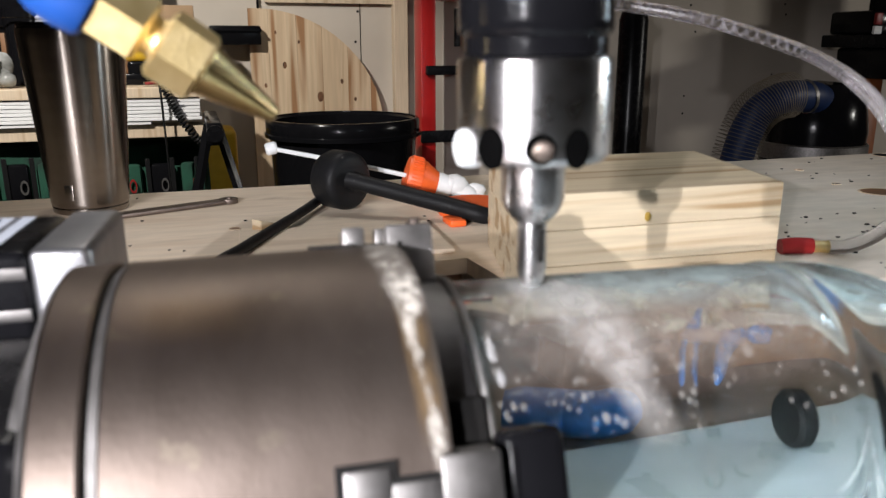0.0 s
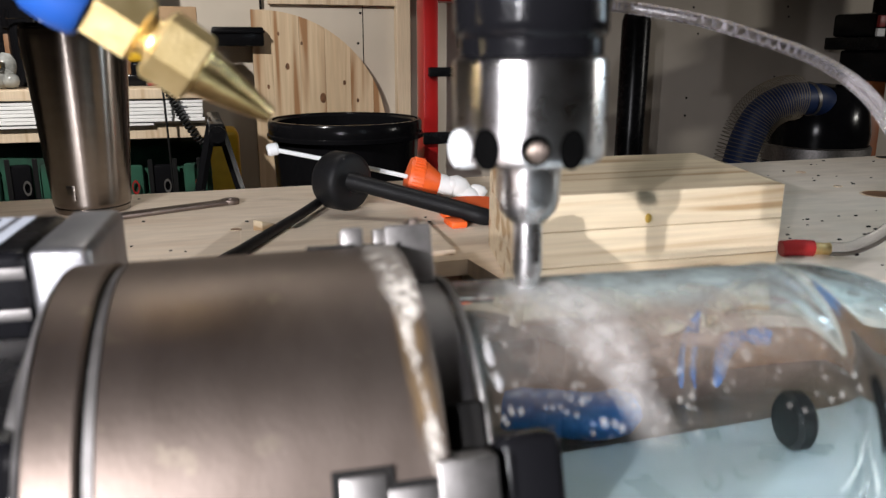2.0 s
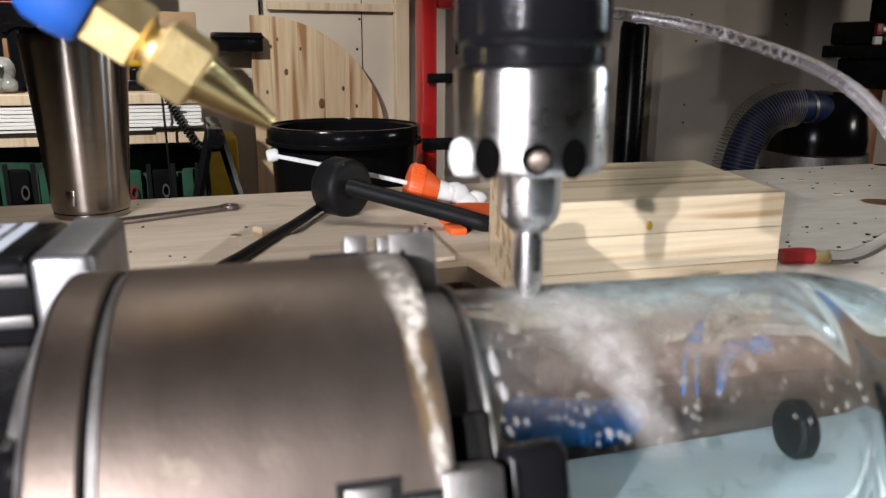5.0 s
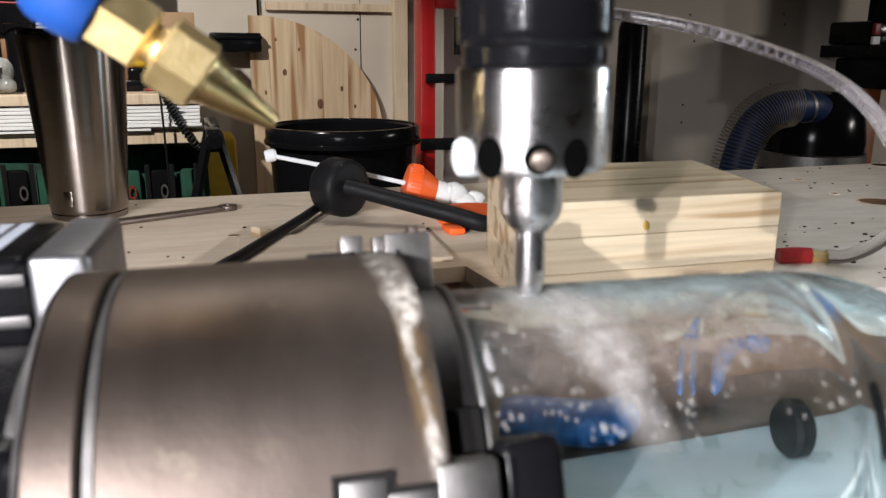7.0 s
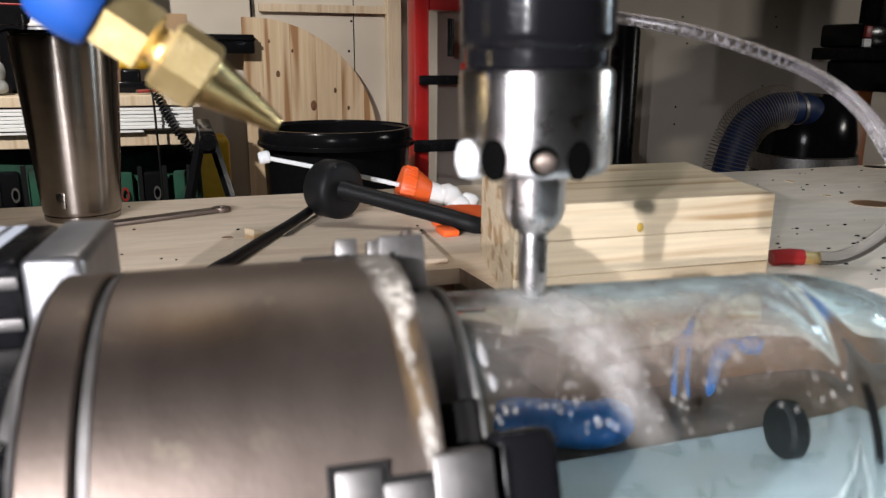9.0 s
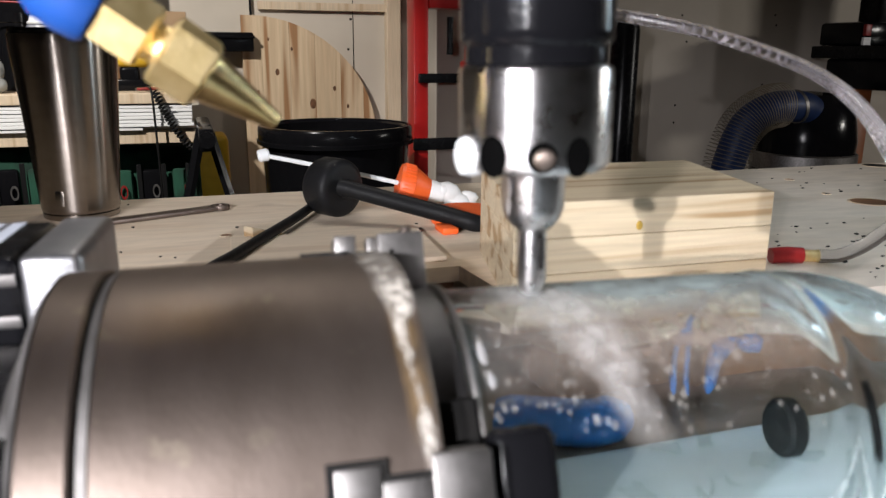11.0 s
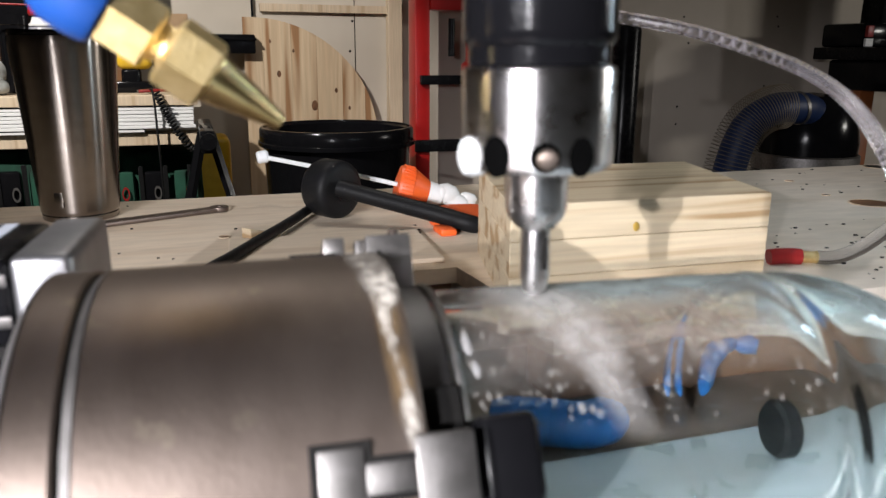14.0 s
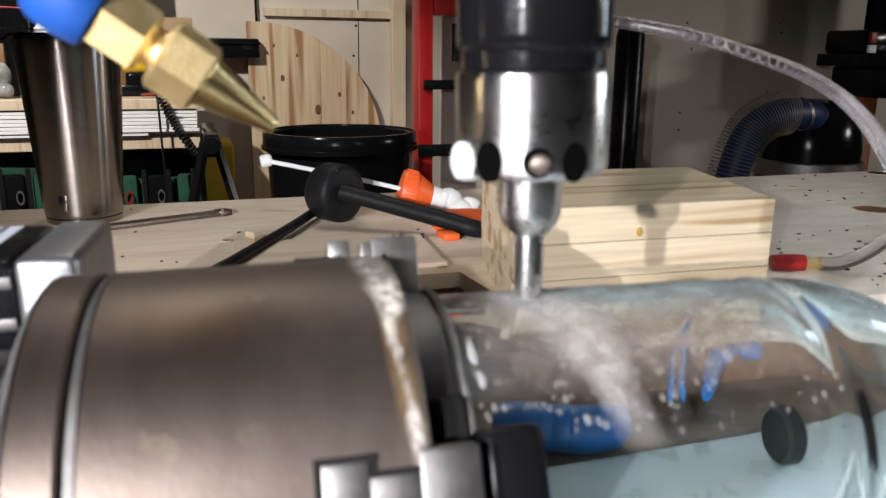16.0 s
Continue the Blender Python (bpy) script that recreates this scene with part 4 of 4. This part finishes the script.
ma = empty("bench_machine", "black bench machine on an orange-brown stand", "machine", pose(2.32, 2.2, FLOOR))
part("table_plate", box(0.0, 0.62, -0.2, 0.25, 1.04, 1.085, 0.004), BLACK_PAINT, ma)
part("motor_box", box(0.02, 0.19, 0.04, 0.24, 1.086, 1.17, 0.012), BLACK, ma)
part("head", box(0.20, 0.5, 0.14, 0.25, 1.086, 1.5, 0.02), BLACK_PAINT, ma)
part("switch", box(0.022, 0.05, 0.026, 0.0395, 1.12, 1.16, 0.003), REDPL, ma, "red switch")
part("tag", box(0.022, 0.055, 0.030, 0.0395, 1.088, 1.115), PAPERWHITE, ma)
part("skirt", box(0.03, 0.60, -0.15, 0.2, 0.93, 1.0395, 0.01), BLACK, ma)
part("edge_strip", box(0.06, 0.13, -0.206, -0.2005, 1.060, 1.064), STEEL, ma, "thin bright strip")
part("edge_strip", box(0.20, 0.42, -0.156, -0.1505, 1.012, 1.016), STEEL, ma)
part("grey_panel", box(0.26, 0.36, -0.158, -0.1505, 0.94, 1.0), ALUMINIUM, ma, "grey metal panel")
for x in (0.07, 0.50):
    part("leg", box(x, x + 0.07, 0.07, 0.13, 0.0, 0.9295, 0.004), ORANGEPOST, ma, "orange-brown leg")

# ---- the side bench and what lies on and under it ----
be = empty("side_bench", "wooden side bench with stacked white boards below the top", "bench", pose(0, 2.1, 0))
part("bench_top", box(-1.5, 0.036, 0.0, 0.50, 0.022, 0.048, 0.002), STUDWOOD, be, smooth=False)
part("lower_rail", box(-1.5, 0.034, 0.02, 0.06, -0.080, -0.046, 0.002), STUDWOOD, be, smooth=False)
for x in (-1.45, -0.7, -0.03):
    part("leg", box(x - 0.03, x + 0.03, 0.38, 0.44, FLOOR, 0.0215), STUDWOOD, be, smooth=False)
wb = empty("white_boards", "stack of thin white boards on the rail", "boards", pose(0, 2.1, 0))
rng = random.Random(2)
for k in range(7):
    part("board", box(-1.4, 0.028 - rng.uniform(0, 0.006) + (0.0 if k else -0.12), 0.004 + rng.uniform(0, 0.004), 0.36, -0.045 + k * 0.0092, -0.0368 + k * 0.0092, 0.0008, 1), PAPERWHITE, wb, smooth=False)
for k, w in enumerate((0.010, 0.016, 0.014, 0.018, 0.012)):
    part("pencil_mark", box(-0.034 + 0.004 * (k % 2), -0.034 + 0.004 * (k % 2) + w, 0.0022, 0.0032, 0.012 - k * 0.011, 0.0145 - k * 0.011), INK, wb, "grey pencil mark")
sh = empty("sawhorse", "black folding plastic sawhorse", "sawhorse", pose(0.05, 2.0, FLOOR))
for sx, sy in ((-1, 1), (1, 1), (-1, -1), (1, -1)):
    part("leg", tube([Vector((sx * 0.010, sy * 0.03, 0.86)), Vector((sx * 0.22, sy * 0.12, 0.0))], 0.013, 6), BLACK, sh)
part("beam", box(-0.018, 0.018, -0.10, 0.25, 0.82, 0.875, 0.006), BLACK, sh)
part("hinge", lathe([(0.0, -0.01), (0.02, -0.01), (0.02, 0.01), (0.0, 0.01)], 18), BLACK_PAINT, sh, m=pose(0.0, -0.11, 0.85, 90, 0, 0))

for nm, x, y, w, h in (("tool_bag", -0.08, 2.30, 0.26, 0.80), ("tool_bag", -0.42, 2.26, 0.24, 0.82)):
    tb = empty(nm, "green canvas tool bag with dark pockets", "bag", pose(x, y, FLOOR), "bags under the side bench")
    bm = box(-w / 2, w / 2, -0.1, 0.12, 0.0, h, 0.04, 4)
    for v in bm.verts:
        v.co.x *= 1 - 0.12 * (v.co.z / h) ** 2
        v.co.y += 0.012 * math.sin(v.co.x * 40)
    part("bag_body", bm, GREEN, tb)
    for k in range(3):
        part("pocket", box(-w / 2 + 0.01 + k * w / 3.2, -w / 2 + w / 3.6 + k * w / 3.2, -0.125, -0.098, h * 0.72, h * 0.93, 0.01, 2), BLACK if k == 1 else GREEN, tb)
    for k in range(4):
        part("strap", box(-w / 2 + 0.022 + k * 0.062, -w / 2 + 0.034 + k * 0.062, -0.1305, -0.1265, h * 0.70, h * 0.95, 0.0015, 1), RUBBER, tb, "black webbing strap")
    for k in range(3):
        part("clip", lathe([(0.0065, 0), (0.0095, 0.0), (0.0095, 0.004), (0.0065, 0.004)], 16, True), REDPL if k != 1 else STEEL_BRIGHT, tb, "shiny clip", m=pose(-w / 2 + 0.05 + k * 0.08, -0.132, h * 0.86, 90, 0, 0) @ Matrix.Diagonal((1, 2, 1, 1)))
tagged(part("yellow_case", box(-0.60, 0.13, 2.46, 2.62, FLOOR, -0.10, 0.02, 3), YELLOW), "yellow plastic tool case standing under the bench", "case")

dr = empty("cordless_drill", "yellow and black cordless drill lying on the bench", "drill", pose(-0.10, 2.26, 0.048))
part("drill_body", join(box(-0.06, 0.03, -0.03, 0.03, 0.06, 0.13, 0.02, 3)), YELLOW, dr)
part("gearbox", lathe([(0.0, 0.0), (0.026, 0.0), (0.028, 0.02), (0.02, 0.06), (0.012, 0.07), (0.0, 0.07)], 20), BLACK, dr, m=pose(0.03, 0, 0.095, 0, 90, 0))
part("grip", box(-0.05, 0.0, -0.022, 0.022, 0.0, 0.065, 0.012, 3), BLACK, dr)
part("battery", box(-0.07, 0.03, -0.035, 0.035, 0.001, 0.03, 0.006), BLACK, dr)
rk = empty("wall_caddy", "black plastic caddy fixed to the wall", "caddy", pose(0.16, 2.66, 0.18))
part("tray", box(-0.085, 0.075, -0.05, 0.038, -0.03, 0.03, 0.006), BLACK, rk)
part("lip", box(-0.088, 0.078, -0.056, -0.048, 0.010, 0.020, 0.003), BLACK, rk)
wire("wall_cable", [(0.235, 2.685, 0.6), (0.236, 2.685, 0.25), (0.243, 2.69, 0.10), (0.225, 2.68, -0.05), (0.22, 2.68, -0.3)], 0.004, BLACK)
tagged(bpy.data.objects["wall_cable"], "thin black cable hanging down the wall", "cable")
cd = empty("coiled_cord", "black coiled cord hanging from the bench", "cord")
droop = curve_points([(-0.062, 2.085, 0.055), (-0.042, 2.082, 0.005), (-0.019, 2.078, -0.040), (0.016, 2.070, -0.086), (0.044, 2.066, -0.082), (0.060, 2.066, -0.055)], 80)
pts = []
for i, c in enumerate(droop):
    d = (droop[min(i + 1, len(droop) - 1)] - droop[max(i - 1, 0)]).normalized()
    side = d.cross(Vector((0, 1, 0))).normalized()
    pts.append(c + (side * math.cos(i * 0.46) + Vector((0, 1, 0)) * math.sin(i * 0.46)) * 0.0085)
part("coil", tube(pts, 0.0024, 6), RUBBER, cd)
wire("lead", [(-0.085, 2.2, 0.052), (-0.07, 2.09, 0.056), (-0.066, 2.08, -0.05), (-0.062, 2.09, -0.3)], 0.0028, RUBBER, cd)


pb = empty("parts_bag", "clear plastic bag of parts with a yellow tag", "bag", pose(-0.455, 2.17, 0.048))
part("bag_film", join(blob((0, 0, 0.030), 0.034, 11, (1.3, 0.8, 0.9)), blob((0.02, 0.01, 0.055), 0.026, 12, (1.1, 0.8, 1.2)), blob((-0.03, 0, 0.02), 0.022, 13), blob((0.035, -0.01, 0.02), 0.020, 15)), mat("crumpled_film", (0.30, 0.31, 0.30), 0.2, 0, (0.12, 0.12, 0.11), 30, bump=0.8, bump_scale=60), pb)
part("yellow_tag", box(-0.03, 0.02, -0.034, -0.030, 0.05, 0.085, 0.001), YELLOW, pb)
cb = empty("cardboard_box", "small brown cardboard box on the side bench", "box", pose(-0.02, 2.40, 0.048))
part("carton", box(-0.05, 0.05, -0.04, 0.04, 0.0, 0.21, 0.003), mat("cardboard", (0.36, 0.24, 0.14), 0.8, 0, (0.28, 0.18, 0.10), 10, bump=0.1), cb)
tc = empty("tool_cabinet", "dark tool cabinet standing on the side bench", "cabinet", pose(-0.62, 2.50, 0.048))
part("cabinet_body", box(-0.62, 0.50, -0.05, 0.09, 0.0, 0.55, 0.004), BLACK_PAINT, tc)
for k in range(4):
    for x in (-0.60, -0.23, 0.14):
        dw = part("drawer", box(x, x + 0.345, -0.062, -0.0505, 0.02 + k * 0.13, 0.135 + k * 0.13, 0.004), BLACK if k % 2 else BROWN, tc)
        part("drawer_pull", box(x + 0.10, x + 0.24, -0.072, -0.0622, 0.075 + k * 0.13, 0.085 + k * 0.13, 0.002), STEEL, dw)
gl = empty("pliers", "chrome pliers lying among tools on the side bench", "pliers", pose(-0.06, 2.16, 0.052, 0, 0, 20))
part("arm", tube(curve_points([(-0.05, 0.004, 0.004), (-0.01, 0.012, 0.006), (0.04, 0.006, 0.004)], 8), 0.004, 8), STEEL_BRIGHT, gl)
part("arm", tube(curve_points([(-0.05, -0.006, 0.004), (-0.01, -0.014, 0.006), (0.04, -0.006, 0.004)], 8), 0.004, 8), REDPL, gl, "red grip")


# ---- what moves ----
def motions():
    # seconds, travel of the spindle in millimetres, turn of the chuck in degrees
    rows = [(0.0, 0.0, 0.0), (0.5, 4.03, 3.9), (1.0, 7.35, 7.1), (1.5, 3.40, 2.9), (2.0, -0.64, -1.1), (2.5, -1.76, -1.6), (3.0, 2.61, 2.4),
            (3.5, 6.41, 6.6), (3.75, 6.6, 6.7), (4.0, 4.23, 4.8), (4.2, 2.6, 3.0), (4.9, -1.7, -1.5), (5.5, 2.6, 2.6), (6.0, 6.4, 6.2), (6.3, 5.7, 5.6), (6.5, 4.25, 3.9),
            (7.0, 0.03, -0.2), (7.5, -1.22, -1.0), (8.0, 3.12, 2.9), (8.5, 6.42, 6.3), (9.0, 1.98, 2.3), (9.2, 0.6, 0.7), (9.7, -1.6, -1.4), (10.2, 2.4, 2.3),
            (10.6, 5.6, 5.5), (11.0, 2.0, 2.0), (11.5, -1.36, -0.7), (12.0, 2.42, 3.1), (12.5, 5.44, 5.6), (13.0, 1.20, 1.2), (13.5, 1.33, 1.5), (14.0, 5.72, 5.7),
            (14.5, 1.64, 1.4), (15.0, 2.66, 2.8), (15.5, 3.16, 3.6), (16.0, 2.89, 3.7)]
    k = 0.00113
    walk(SPINDLE, [(t, AXIS @ pose(BIT + s * k, 0, 0)) for t, s, a in rows])
    walk(NOZZLE, [(t, Matrix.Translation(Vector((0.0216, 0.2131, 0.1362)) + ALONG * s * k) @ NOZZLE_TILT) for t, s, a in rows])
    walk(CHUCK, [(t, turned_axis(-a)) for t, s, a in rows])
    walk(BOTTLE_THING, [(t, turned_axis(-a)) for t, s, a in rows])


motions()
